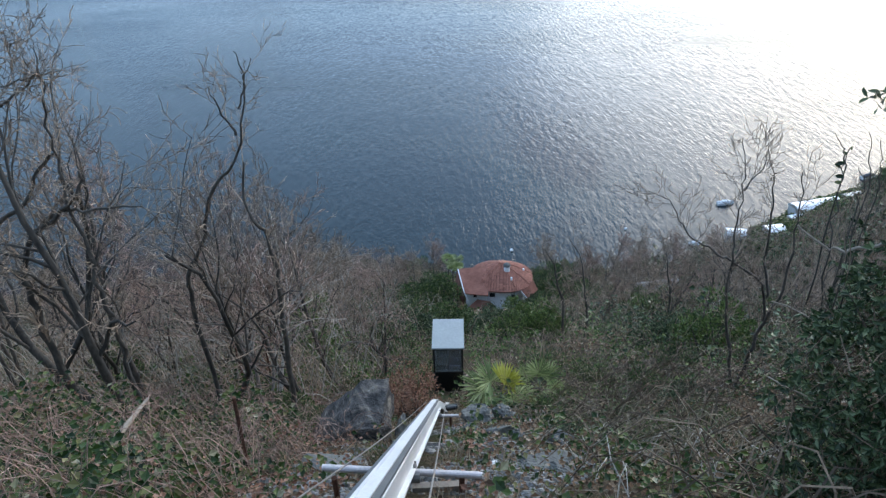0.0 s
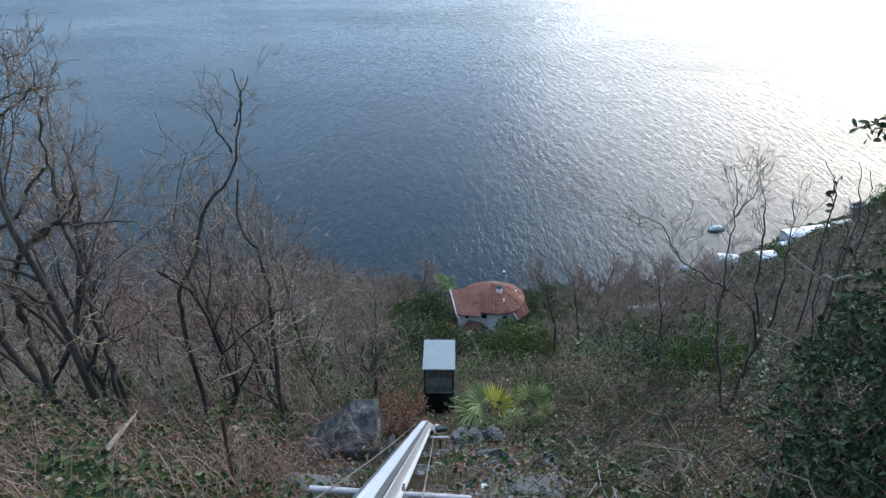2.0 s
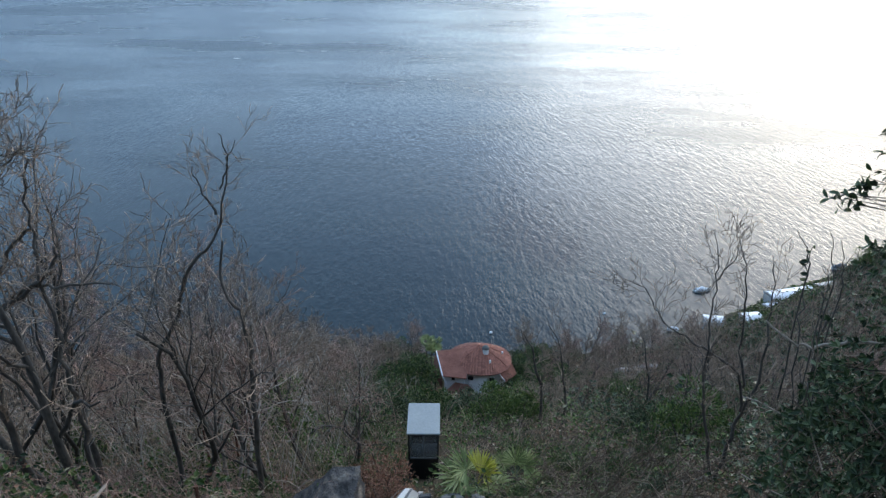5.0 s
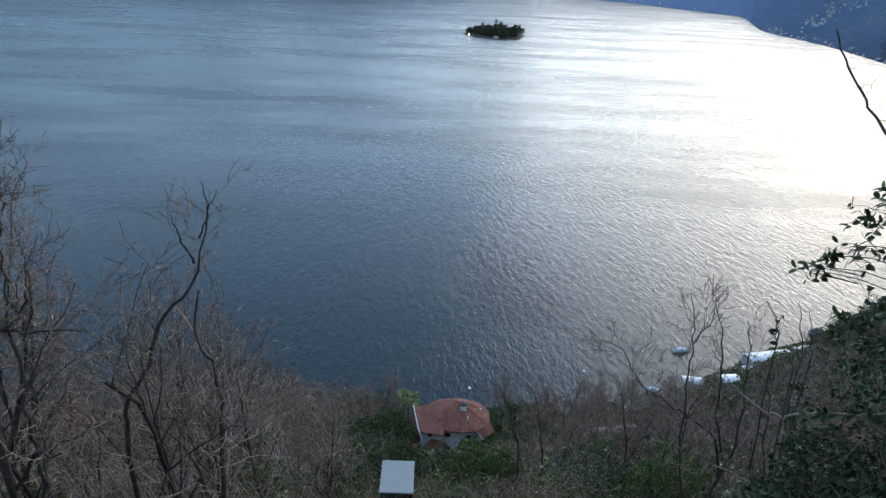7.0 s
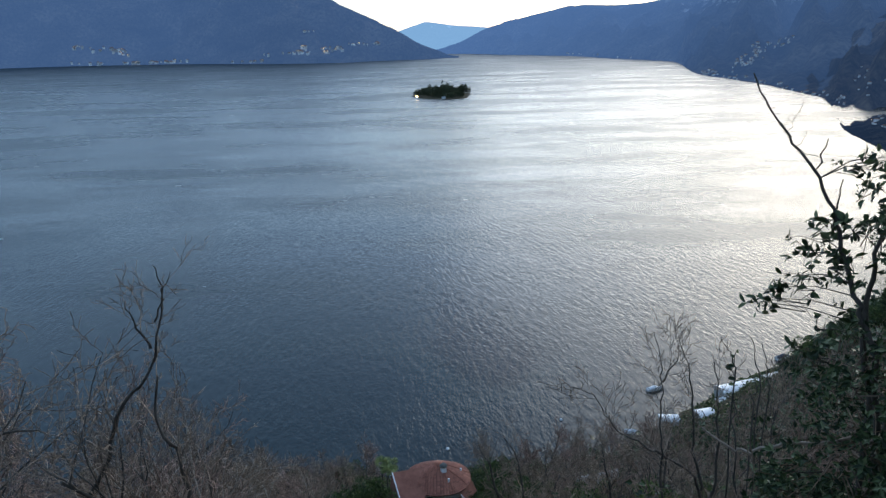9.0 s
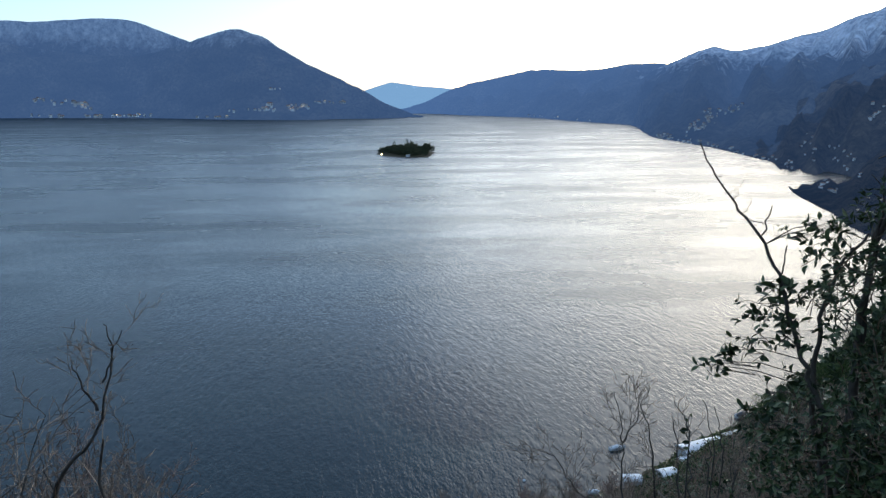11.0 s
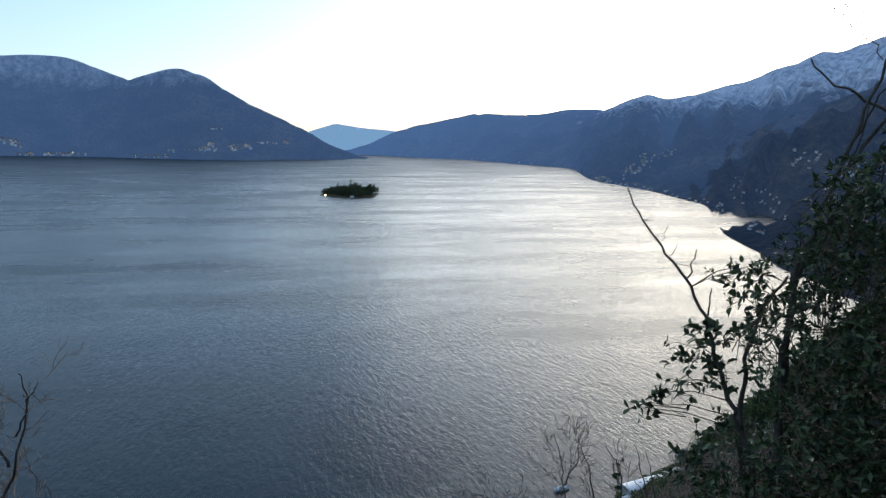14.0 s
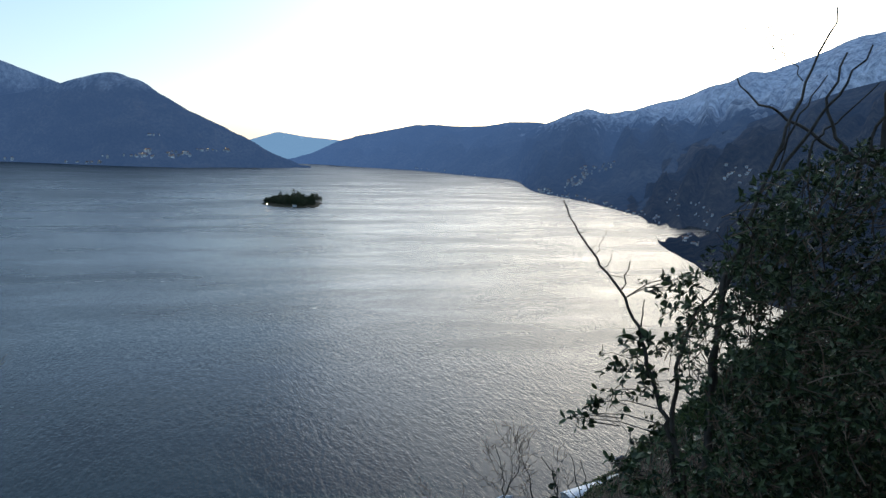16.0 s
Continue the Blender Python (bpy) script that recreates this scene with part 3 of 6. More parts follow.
for name, prof, mat, lab in (
    ("top_flange", [(-0.06, 0), (0.06, 0), (0.06, 0.012), (-0.026, 0.012), (-0.028, 0.004), (-0.034, 0.004), (-0.036, 0.012), (-0.06, 0.012)], M["rail"], "bright worn running surface"),
    ("web", [(-WID, -0.22), (WID, -0.22), (WID, -0.008), (0.064, -0.001), (-0.064, -0.001), (-WID, -0.008)], M["rail_side"], "grey steel box section"),
    ("side_lip", [(WID, -0.22), (WID + 0.06, -0.22), (WID + 0.06, -0.20), (WID + 0.012, -0.20), (WID + 0.012, -0.03), (WID, -0.03)], M["rail"], ""),
):
    q = Buf()
    sweep(q, stations, prof)
    part(name, q, mat, beam, lab)


def cross_tube(s, left, right, drop, label, tilt=0.0):
    """A tube laid across under the beam, with clamp and ground legs."""
    ob = thing("cross_tube", label, "steel tube", "beam supports")
    q = Buf()
    q.tube([on_beam(s, left, drop + tilt), on_beam(s, right, drop)], [0.036, 0.036], 12)
    part("tube", q, M["tube"], ob, smooth=False)
    q = Buf()
    c = on_beam(s, WID + 0.05, drop)
    q.tube([c - SIDE * 0.05, c + SIDE * 0.05], [0.062, 0.062], 10)
    q.tube([c, c + OVER * 0.12], [0.018, 0.018], 6)
    q.tube([c + ALONG * 0.07, c + ALONG * 0.07 + OVER * 0.14], [0.012, 0.012], 6)
    part("clamp", q, M["cable"], ob, "dark bolted clamp")
    for e in (left + 0.12, right - 0.2):
        a = on_beam(s, e, drop)
        q = Buf()
        q.tube([a, (a.x, a.y, ground(a.x, a.y) - 0.1)], [0.03, 0.03], 8)
        part("leg", q, M["rust"], ob)
    return ob


S_BAR = 9.05
cross_tube(S_BAR, -0.76, 0.82, -0.28, "pale steel tube across the slope under the lift beam", 0.10)
plank = Buf()
plank.tube([on_beam(S_BAR + 0.22, 0.12, -0.42), on_beam(S_BAR + 0.2, 0.66, -0.40)], [0.05, 0.05], 4)
tagged(new("support_plank", plank.mesh("support_plank", M["wood"])), "weathered wooden plank wedged under the steel tube", "plank")
cross_tube(LONG - 2.6, -0.30, 0.62, -0.32, "dark steel tube under the beam's lower bend")
q = Buf()
for k in range(5):
    c = on_beam(LONG - 1.8 + 0.25 * k, 0.32 + 0.05 * math.sin(k * 2), -0.2)
    q.tube([c, c + SIDE * 0.22 + OVER * 0.03], [0.06, 0.05], 8)
tagged(new("guide_roller", q.mesh("guide_roller", M["cab_black"])), "black cable guide rollers beside the lift beam", "roller")

END = stations[26][0]
for side0, side1, lab in ((-0.60, -0.30, "rusty slack hauling cable beside the beam"), (0.42, 0.26, "taut steel hauling cable beside the beam")):
    q = Buf()
    a, e = on_beam(3.0, side0, -0.05), on_beam(LONG + 0.4, side1, -0.12)
    pts = [a.lerp(e, k / 14) + Vector((0, 0, -0.12 * math.sin(math.pi * k / 14))) for k in range(15)]
    q.tube(pts, [0.008] * 15, 6)
    tagged(new("cable", q.mesh("cable", M["cable"], True)), lab, "cable", "hauling cables")


def lift_cabin(at):
    """A tall narrow cabin with a flat sheet roof, glazed upper and black lower panels."""
    ob = thing("lift_cabin", "narrow black lift cabin with a flat grey roof", "lift cabin", at=at)
    W, D, H = 1.13, 1.62, 2.25
    q = boxed(-W / 2 - 0.04, -0.06, H, W / 2 + 0.04, D + 0.06, H + 0.07, 0.015)
    part("roof", q, M["cab_roof"], ob, "flat pale grey sheet-metal roof")
    for x, y in ((-W / 2, 0), (W / 2 - 0.06, 0), (-W / 2, D - 0.06), (W / 2 - 0.06, D - 0.06)):
        b4 = Buf()
        b4.box(x, y, 0, x + 0.06, y + 0.06, H)
        part("corner_post", b4, M["cab_black"], ob)
    part("floor_pan", boxed(-W / 2, 0, -0.08, W / 2, D, 0.0, 0.01), M["cab_black"], ob)
    for y0, y1 in ((0.006, 0.04), (D - 0.04, D - 0.006)):
        part("lower_panel", boxed(-W / 2 + 0.062, y0, 0.02, W / 2 - 0.062, y1, 1.06, 0.004), M["cab_black"], ob, "glossy black lower panel")
        part("waist_rail", boxed(-W / 2 + 0.062, y0 - 0.012, 1.06, W / 2 - 0.062, y1 + 0.012, 1.11, 0.004), M["cab_frame"], ob, "grey aluminium waist rail")
        part("mullion", boxed(-0.025, y0, 1.112, 0.025, y1, H - 0.1, 0.004), M["cab_frame"], ob)
        part("top_rail", boxed(-W / 2 + 0.062, y0, H - 0.098, W / 2 - 0.062, y1, H - 0.002, 0.004), M["cab_black"], ob)
        for x0, x1 in ((-W / 2 + 0.064, -0.028), (0.028, W / 2 - 0.064)):
            part("window_pane", boxed(x0, y0 + 0.012, 1.113, x1, y1 - 0.012, H - 0.102, 0), M["glass"], ob, "dark tinted window pane")
    for x0, x1 in ((-W / 2 + 0.006, -W / 2 + 0.04), (W / 2 - 0.04, W / 2 - 0.006)):
        part("side_panel", boxed(x0, 0.064, 0.02, x1, D - 0.064, 1.06, 0.004), M["cab_black"], ob)
        part("side_pane", boxed(x0 + 0.01, 0.066, 1.07, x1 - 0.01, D - 0.066, H - 0.02, 0), M["glass"], ob)
    part("bench", boxed(-W / 2 + 0.08, D - 0.55, 0.0, W / 2 - 0.08, D - 0.08, 0.45, 0.02), M["cab_frame"], ob)
    part("carriage", boxed(-0.25, 0.1, -0.42, 0.25, D - 0.3, -0.082, 0.02), M["cab_frame"], ob, "grey steel carriage on the beam")
    part("buffer", boxed(-0.18, -0.16, -0.30, 0.18, 0.09, -0.12, 0.02), M["tube"], ob)
    return ob


CAB = Vector((-0.92, 19.3, EYE - 19.34))
lift_cabin(pose(*CAB, 0, 0, 1.0))


# ---- the house below ----
def house(at):
    ob = thing("house", "white lakeside house with a broad rounded terracotta roof", "house", at=at)
    RX, RY, EAVE, TOP = 4.85, 4.2, 2.05, 4.4
    N = 20

    def rim(k, f, z):
        a = 2 * math.pi * k / N
        return Vector((0.85 + f * RX * math.copysign(abs(math.cos(a)) ** 0.88, math.cos(a)), f * RY * math.copysign(abs(math.sin(a)) ** 0.88, math.sin(a)), z))
    # walls
    q = Buf()
    lo, hi = [rim(k, 0.82, -2.5) for k in range(N)], [rim(k, 0.82, EAVE + 0.12) for k in range(N)]
    q.add([tuple(v) for v in lo + hi], [(k, (k + 1) % N, N + (k + 1) % N, N + k) for k in range(N)] + [tuple(range(N))[::-1]])
    part("wall", q, M["plaster"], ob, "white plastered wall")
    # roof shell: eave ring, slight bell, crown
    q = Buf()
    rings = [(1.0, EAVE), (0.72, EAVE + 0.85), (0.40, EAVE + 1.7), (0.12, TOP - 0.06), (0.0, TOP)]
    vs = []
    for f, z in rings:
        vs += [tuple(rim(k, f, z)) for k in range(N)]
    fs = [(i * N + k, i * N + (k + 1) % N, (i + 1) * N + (k + 1) % N, (i + 1) * N + k) for i in range(len(rings) - 1) for k in range(N)]
    under = len(vs)
    vs += [tuple(rim(k, 1.0, EAVE - 0.14)) for k in range(N)] + [tuple(rim(k, 0.86, EAVE - 0.05)) for k in range(N)]
    fs += [(k, under + k, under + (k + 1) % N, (k + 1) % N) for k in range(N)] + [(under + k, under + N + k, under + N + (k + 1) % N, under + (k + 1) % N) for k in range(N)]
    q.add(vs, fs)
    roof = part("roof", q, M["tile_bed"], ob, "rounded terracotta tile roof")
    # tile rows, each a low barrel
    q = Buf()
    rnd = random.Random(4)
    for i in range(19):
        f0, f1 = 1.01 - i * 0.053, 1.01 - (i + 1) * 0.053 - 0.012
        zf = [float(np.interp(1 - f, [1 - r[0] for r in rings], [r[1] for r in rings])) for f in (f0, f1)]
        count = max(10, int(2 * math.pi * 5.0 * f0 / 0.42))
        for k in range(count):
            a0, a1 = (k + 0.06) / count * N, (k + 0.94) / count * N
            am = (a0 + a1) / 2
            lift = 0.03 + rnd.random() * 0.03
            q.add([tuple(rim(a0, f0, zf[0] + lift)), tuple(rim(am, f0, zf[0] + lift + 0.07)), tuple(rim(a1, f0, zf[0] + lift)),
                   tuple(rim(a1, f1, zf[1] + 0.02)), tuple(rim(am, f1, zf[1] + 0.08)), tuple(rim(a0, f1, zf[1] + 0.02))], [(0, 1, 4, 5), (1, 2, 3, 4)])
    tiles = part("roof_tiles", q, M["tile"], roof)
    tiles["kind"] = "stuff"
    for k0 in (14.2, 16.6, 18.6, 0.6, 12.6):
        q = Buf()
        q.tube([rim(k0, 0.99, EAVE + 0.10), rim(k0, 0.72, EAVE + 0.95), rim(k0, 0.40, EAVE + 1.80), rim(k0, 0.12, TOP + 0.02)], [0.06] * 4, 5)
        part("hip_ridge", q, M["tile"], roof, "mortared hip ridge")
    # the lower wing on the lake's left
    q = Buf()
    wing = [(-4.5, -4.4, 1.75), (-0.9, -4.85, 1.85), (-0.6, 0.2, 3.95), (-5.8, -0.6, 3.5)]
    q.add([*wing, *[(x, y, z - 0.16) for x, y, z in wing]], [(0, 1, 2, 3), (7, 6, 5, 4), (0, 4, 5, 1), (1, 5, 6, 2), (2, 6, 7, 3), (3, 7, 4, 0)])
    part("wing_roof", q, M["tile"], ob, "low terracotta wing roof")
    q = Buf()
    w2 = [(-5.8, -0.6, 3.5), (-4.5, -4.4, 1.75), (-4.6, -4.4, -0.3), (-6.3, -1.6, 0.8)]
    q.add([*w2, *[(x, y, z - 0.15) for x, y, z in w2]], [(3, 2, 1, 0), (4, 5, 6, 7), (0, 1, 5, 4), (1, 2, 6, 5), (2, 3, 7, 6), (3, 0, 4, 7)])
    part("side_roof", q, M["tile_bed"], ob, "steep dark tile skirt")
    q = Buf()
    w3 = [(3.7, -3.1, 2.0), (5.75, -0.6, 2.15), (6.6, -1.0, 0.5), (4.9, -3.7, 0.75)]
    q.add([*w3, *[(x, y, z - 0.15) for x, y, z in w3]], [(3, 2, 1, 0), (4, 5, 6, 7), (0, 1, 5, 4), (1, 2, 6, 5), (2, 3, 7, 6), (3, 0, 4, 7)])
    part("side_roof", q, M["tile"], ob, "low terracotta tile skirt at the gable")
    q = Buf()
    q.tube([(3.7, -3.1, 2.06), (4.9, -3.7, 0.81)], [0.07, 0.07], 5)
    part("verge", q, M["plaster"], ob, "white painted verge")
    q = Buf()
    q.tube([Vector(wing[3]) + Vector((0, 0, 0.04)), Vector(wing[0]) + Vector((0, 0, 0.04)), (-3.9, -4.8, 0.5)], [0.09, 0.09, 0.09], 5)
    part("verge", q, M["plaster"], ob, "white painted verge")
    q = Buf()
    q.box(-4.3, -3.9, -2.5, -1.2, 0.5, 1.6)
    part("wing_wall", q, M["plaster"], ob)
    q = Buf()
    porch = [(-3.9, -5.4, -0.2), (-1.4, -6.2, -0.8), (0.9, -5.2, -0.9), (-0.6, -4.3, 0.35), (-2.6, -4.1, 0.5)]
    q.add([*porch, *[(x, y, z - 0.15) for x, y, z in porch]], [(0, 1, 2, 3, 4), (9, 8, 7, 6, 5)] + [(i, 5 + i, 5 + (i + 1) % 5, (i + 1) % 5) for i in range(5)])
    part("porch_roof", q, M["tile_bed"], ob, "dark tiled porch roof")
    q = Buf()
    q.box(-3.2, -4.9, -2.5, -0.2, -3.9, -0.5)
    part("porch_wall", q, M["plaster"], ob)
    # openings
    for x, y, w, h, z in ((-2.9, -3.9, 0.5, 0.6, 0.8), (-0.3, -3.66, 0.8, 0.75, 0.8), (2.9, -3.35, 0.8, 1.9, -0.7)):
        win = part("window", boxed(x - w / 2 - 0.07, y - 0.10, z - 0.07, x + w / 2 + 0.07, y - 0.02, z + h + 0.07, 0.01), M["plaster"], ob)
        part("pane", boxed(x - w / 2, y - 0.14, z, x + w / 2, y - 0.105, z + h, 0.0), M["glass_dark"], win, "dark window pane")
    # chimney with cap
    q = Buf()
    q.tube([(1.75, -1.0, 3.0), (1.75, -1.0, 4.75)], [0.48, 0.44], 12)
    ch = part("chimney", q, M["plaster"], ob, "round white chimney")
    q = Buf()
    q.tube([(1.75, -1.0, 4.75), (1.75, -1.0, 4.83), (1.75, -1.0, 5.07), (1.75, -1.0, 5.2)], [0.58, 0.58, 0.40, 0.1], 12)
    part("cap", q, M["stone_slab"], ch, "grey chimney cap")
    q = Buf()
    q.tube([(2.5, -2.4, 2.9), (2.5, -2.4, 3.6)], [0.13, 0.15], 8)
    part("vent_pipe", q, M["plaster"], ob)
    q = Buf()
    q.tube([(4.3, 0.4, 2.6), (4.3, 0.4, 3.3)], [0.13, 0.15], 8)
    part("vent_pipe", q, M["plaster"], ob)
    return ob


HX, HY = 3.6, 87.0
house(pose(HX, HY, EYE - 64.1, 0, 0, -4))


# ---- rocks ----
def boulder(name, label, at, size, seed, sharp=0.22, mat="rock"):
    """A broken block: an icosphere cut by random planes, then roughened."""
    bm = bmesh.new()
    bmesh.ops.create_icosphere(bm, subdivisions=5, radius=1.0)
    rnd = random.Random(seed)
    planes = []
    for _ in range(9):
        n = Vector((rnd.uniform(-1, 1), rnd.uniform(-1, 1), rnd.uniform(-1, 1))).normalized()
        planes.append((n, rnd.uniform(0.45, 0.75)))
    for v in bm.verts:
        for n, d in planes:
            e = v.co.dot(n) - d
            if e > 0:
                v.co -= n * e
        v.co += v.co.normalized() * (fbm(*(v.co * 2.4), 4) * sharp * 0.35 + abs(fbm(v.co.x * 6, v.co.y * 6, v.co.z * 1.2, 3)) * sharp * 0.3)
        v.co = Vector((v.co.x * size[0], v.co.y * size[1], v.co.z * size[2]))
    me = bpy.data.meshes.new(name)
    bm.to_mesh(me)
    bm.free()
    me.materials.append(M[mat])
    ob = new(name, me)
    ob.matrix_basis = at
    return tagged(ob, label, "rock")


def slab_boulder(at):
    """A leaning split block with a steep flank and a sheer face."""
    front = [(-1.02, -0.62), (-0.95, -0.42), (-0.50, 0.00), (-0.15, 0.24), (0.40, 0.32), (0.50, 0.05), (0.44, -0.66), (-0.25, -0.80)]
    bm = bmesh.new()
    for y, f, up in ((-0.42, 0.92, -0.06), (-0.1, 1.0, 0.02), (0.62, 0.82, 0.12)):
        for x, z in front:
            bm.verts.new((x * f, y + 0.22 * z, z * f + up))
    bmesh.ops.convex_hull(bm, input=list(bm.verts))
    bmesh.ops.triangulate(bm, faces=bm.faces)
    bmesh.ops.subdivide_edges(bm, edges=list(bm.edges), cuts=7, use_grid_fill=True)
    for v in bm.verts:
        c = v.co.copy()
        split = fbm(c.x * 1.5 + c.z * 3.5, c.y * 2, c.z * 3.0 - c.x * 2.5, 4)
        v.co += c.normalized() * (split * 0.085 + fbm(c.x * 9, c.y * 9, c.z * 9, 3) * 0.018)
    me = bpy.data.meshes.new("boulder")
    bm.to_mesh(me)
    bm.free()
    me.materials.append(M["rock"])
    ob = new("boulder", me)
    ob.matrix_basis = at
    return tagged(ob, "large leaning split schist boulder beside the lift beam", "rock", "rocks on the slope")


slab_boulder(pose(-2.2, 9.5, EYE - 10.36, 0, 0, -6) @ Matrix.Diagonal((1.18, 1.1, 1.2, 1)))
ROCKS = [(-2.0, 6.9, 0.7, 0.3, 0.07), (-1.5, 9.6, 0.14, 0.3, 0.5), (-2.0, 6.3, 0.6, 0.35, 0.07), (-1.8, 5.7, 0.8, 0.4, 0.06), (0.55, 9.8, 0.35, 0.25, 0.18), (0.85, 9.2, 0.28, 0.22, 0.15),
         (1.15, 6.7, 0.62, 0.5, 0.16), (0.8, 5.9, 0.34, 0.28, 0.15), (1.05, 5.6, 0.2, 0.2, 0.1), (0.2, 12.0, 0.5, 0.5, 0.5), (0.75, 12.6, 0.4, 0.4, 0.35), (-0.1, 10.6, 0.22, 0.22, 0.15), (1.55, 8.2, 0.3, 0.25, 0.2)]
for i, (x, y, a, c, h) in enumerate(ROCKS):
    rr = random.Random(i)
    ob = boulder("rock", "grey schist slab lying on the soil" if h < 0.3 else "angular grey schist block on the slope", pose(x, y, ground(x, y) + h * 0.2, -42) @ pose(0, 0, 0, rr.uniform(-10, 10), rr.uniform(-12, 12), rr.uniform(-40, 40)), (a, c, h), 20 + i, 0.3, "stone_slab")
    tagged(ob, group="rocks on the slope")


# ---- bare trees ----
def wander(rnd, p, d, length, r0, r1, n, bend, lift):
    """A crooked line of n pieces with its radii."""
    pts, rad = [p.copy()], [r0]
    for i in range(n):
        d = (d + Vector((rnd.gauss(0, bend), rnd.gauss(0, bend), rnd.gauss(0, bend) + lift))).normalized()
        p = p + d * (length / n)
        pts.append(p.copy())
        rad.append(r0 + (r1 - r0) * (i + 1) / n)
    return pts, rad


def off_axis(rnd, d, spread):
    s = d.orthogonal().normalized()
    s.rotate(Matrix.Rotation(rnd.uniform(0, 2 * math.pi), 3, d))
    return (d * math.cos(spread) + s * math.sin(spread)).normalized()


def bare_tree(name, seed, height, r, stems=1, lean=(0.0, 0.0), twigs=1.0, mats=("bark", "twig"), label="bare deciduous tree with grey crooked limbs on the slope", category="tree", group="bare trees", leaves=None, fat=1.0):
    rnd = random.Random(seed)
    wood, fine, dry = Buf(), Buf(), Buf()
    ob = thing(name, label, category, group)

    def grow(p, d, length, r0, level):
        n = (9, 7, 5, 4)[level]
        pts, rad = wander(rnd, p, d, length, r0, r0 * (0.30 if level < 2 else 0.35), n, (0.15, 0.2, 0.24, 0.26)[level], (0.04, 0.05, 0.03, 0.02)[level])
        (wood if level < 2 else fine).tube(pts, [max(x, 0.0075 * fat) for x in rad], (7, 5, 3, 3)[level], cap=level == 0)
        if level == 3:
            if leaves and rnd.random() < leaves:
                for _ in range(2):
                    k = rnd.randrange(1, len(pts))
                    dry.leaf(pts[k], Vector((rnd.gauss(0, 1), rnd.gauss(0, 1), -1)), Vector((rnd.gauss(0, 1), rnd.gauss(0, 1), 1)), 0.10, 0.06)
            return
        kids = (rnd.randint(9, 12), rnd.randint(6, 9), rnd.randint(5, 7))[level]
        kids = int(kids * (twigs if level else 1) + 0.5)
        first = 0.32 if level == 0 else 0.2
        for c in range(kids):
            f = first + (1 - first) * (c + rnd.random()) / kids
            i = min(int(f * n), n - 1)
            q = pts[i].lerp(pts[i + 1], f * n - i)
            ax = (pts[i + 1] - pts[i]).normalized()
            nd = off_axis(rnd, ax, radians(rnd.uniform(24, 58)))
            nd = (nd + Vector((0, 0, 0.18))).normalized()
            grow(q, nd, length * rnd.uniform(0.30, 0.52) * (1.15 - 0.55 * f if level == 0 else 0.95), max(rad[i] * rnd.uniform(0.38, 0.6), 0.004), level + 1)

    for s in range(stems):
        d = Vector((lean[0] + rnd.gauss(0, 0.12) * (stems > 1), lean[1] + rnd.gauss(0, 0.12) * (stems > 1), 1)).normalized()
        grow(Vector((rnd.gauss(0, 0.12) * (stems > 1), rnd.gauss(0, 0.12) * (stems > 1), -0.35)), d, height * rnd.uniform(0.85, 1.05), r * rnd.uniform(0.75, 1.1), 0)
    part("trunk", wood, M[mats[0]], ob, smooth=True)
    part("crown", fine, M[mats[1]], ob)
    if dry.v:
        part("dry_leaves", dry, M["russet"], ob, "withered brown leaves")
    return ob


def stand(ob, x, y, turn=0.0, size=1.0, sink=0.0, tip=(0.0, 0.0)):
    ob.matrix_basis = pose(x, y, ground(x, y) - sink, tip[0], tip[1], turn)
    ob.scale = (size, size, size)
    return ob


def stand_copy(ob, x, y, turn=0.0, size=1.0, sink=0.0, tip=(0.0, 0.0)):
    c = copy_thing(ob, pose(x, y, ground(x, y) - sink, tip[0], tip[1], turn))
    c.scale = (size, size, size)
    return c


KINDS = [
    bare_tree("bare_tree", 1, 9.0, 0.13, 1, (-0.05, 0.05)),
    bare_tree("bare_tree", 2, 8.0, 0.10, 2, (0.08, 0.0), 1.0, ("bark", "twig_red"), "slender twin-stemmed bare tree with reddish twigs"),
    bare_tree("bare_tree", 3, 10.0, 0.15, 1, (0.06, 0.1)),
    bare_tree("bare_tree", 4, 7.0, 0.07, 3, (0.0, 0.05), 0.9, ("bark_pale", "twig"), "many-stemmed bare sapling with pale bark"),
    bare_tree("bare_tree", 6, 9.0, 0.12, 1, (0.1, 0.02), 1.15, ("bark", "twig_red"), "bare tree with a dense reddish-brown crown of twigs"),
    bare_tree("bare_tree", 11, 9.0, 0.16, 1, (0.05, 0.02), 1.15, ("bark", "twig_red"), "bare shore tree with a rounded reddish-brown crown", fat=1.9),
    bare_tree("bare_tree", 12, 8.5, 0.13, 2, (-0.04, 0.05), 1.1, ("bark", "twig"), "twin-stemmed bare tree with a brown crown down the slope", fat=1.7),
    bare_tree("bare_tree", 13, 9.5, 0.15, 1, (0.0, 0.0), 1.2, ("bark", "twig"), "broad bare tree with a hazy brown crown of twigs", fat=1.8),
]
rnd = random.Random(77)
first_used = set()


def plant(kind, x, y, size=1.0, tip=(0, 0)):
    turn = rnd.uniform(0, 360)
    if kind not in first_used:
        first_used.add(kind)
        return stand(KINDS[kind], x, y, turn, size, 0.1, tip)
    return stand_copy(KINDS[kind], x, y, turn, size, 0.1, tip)


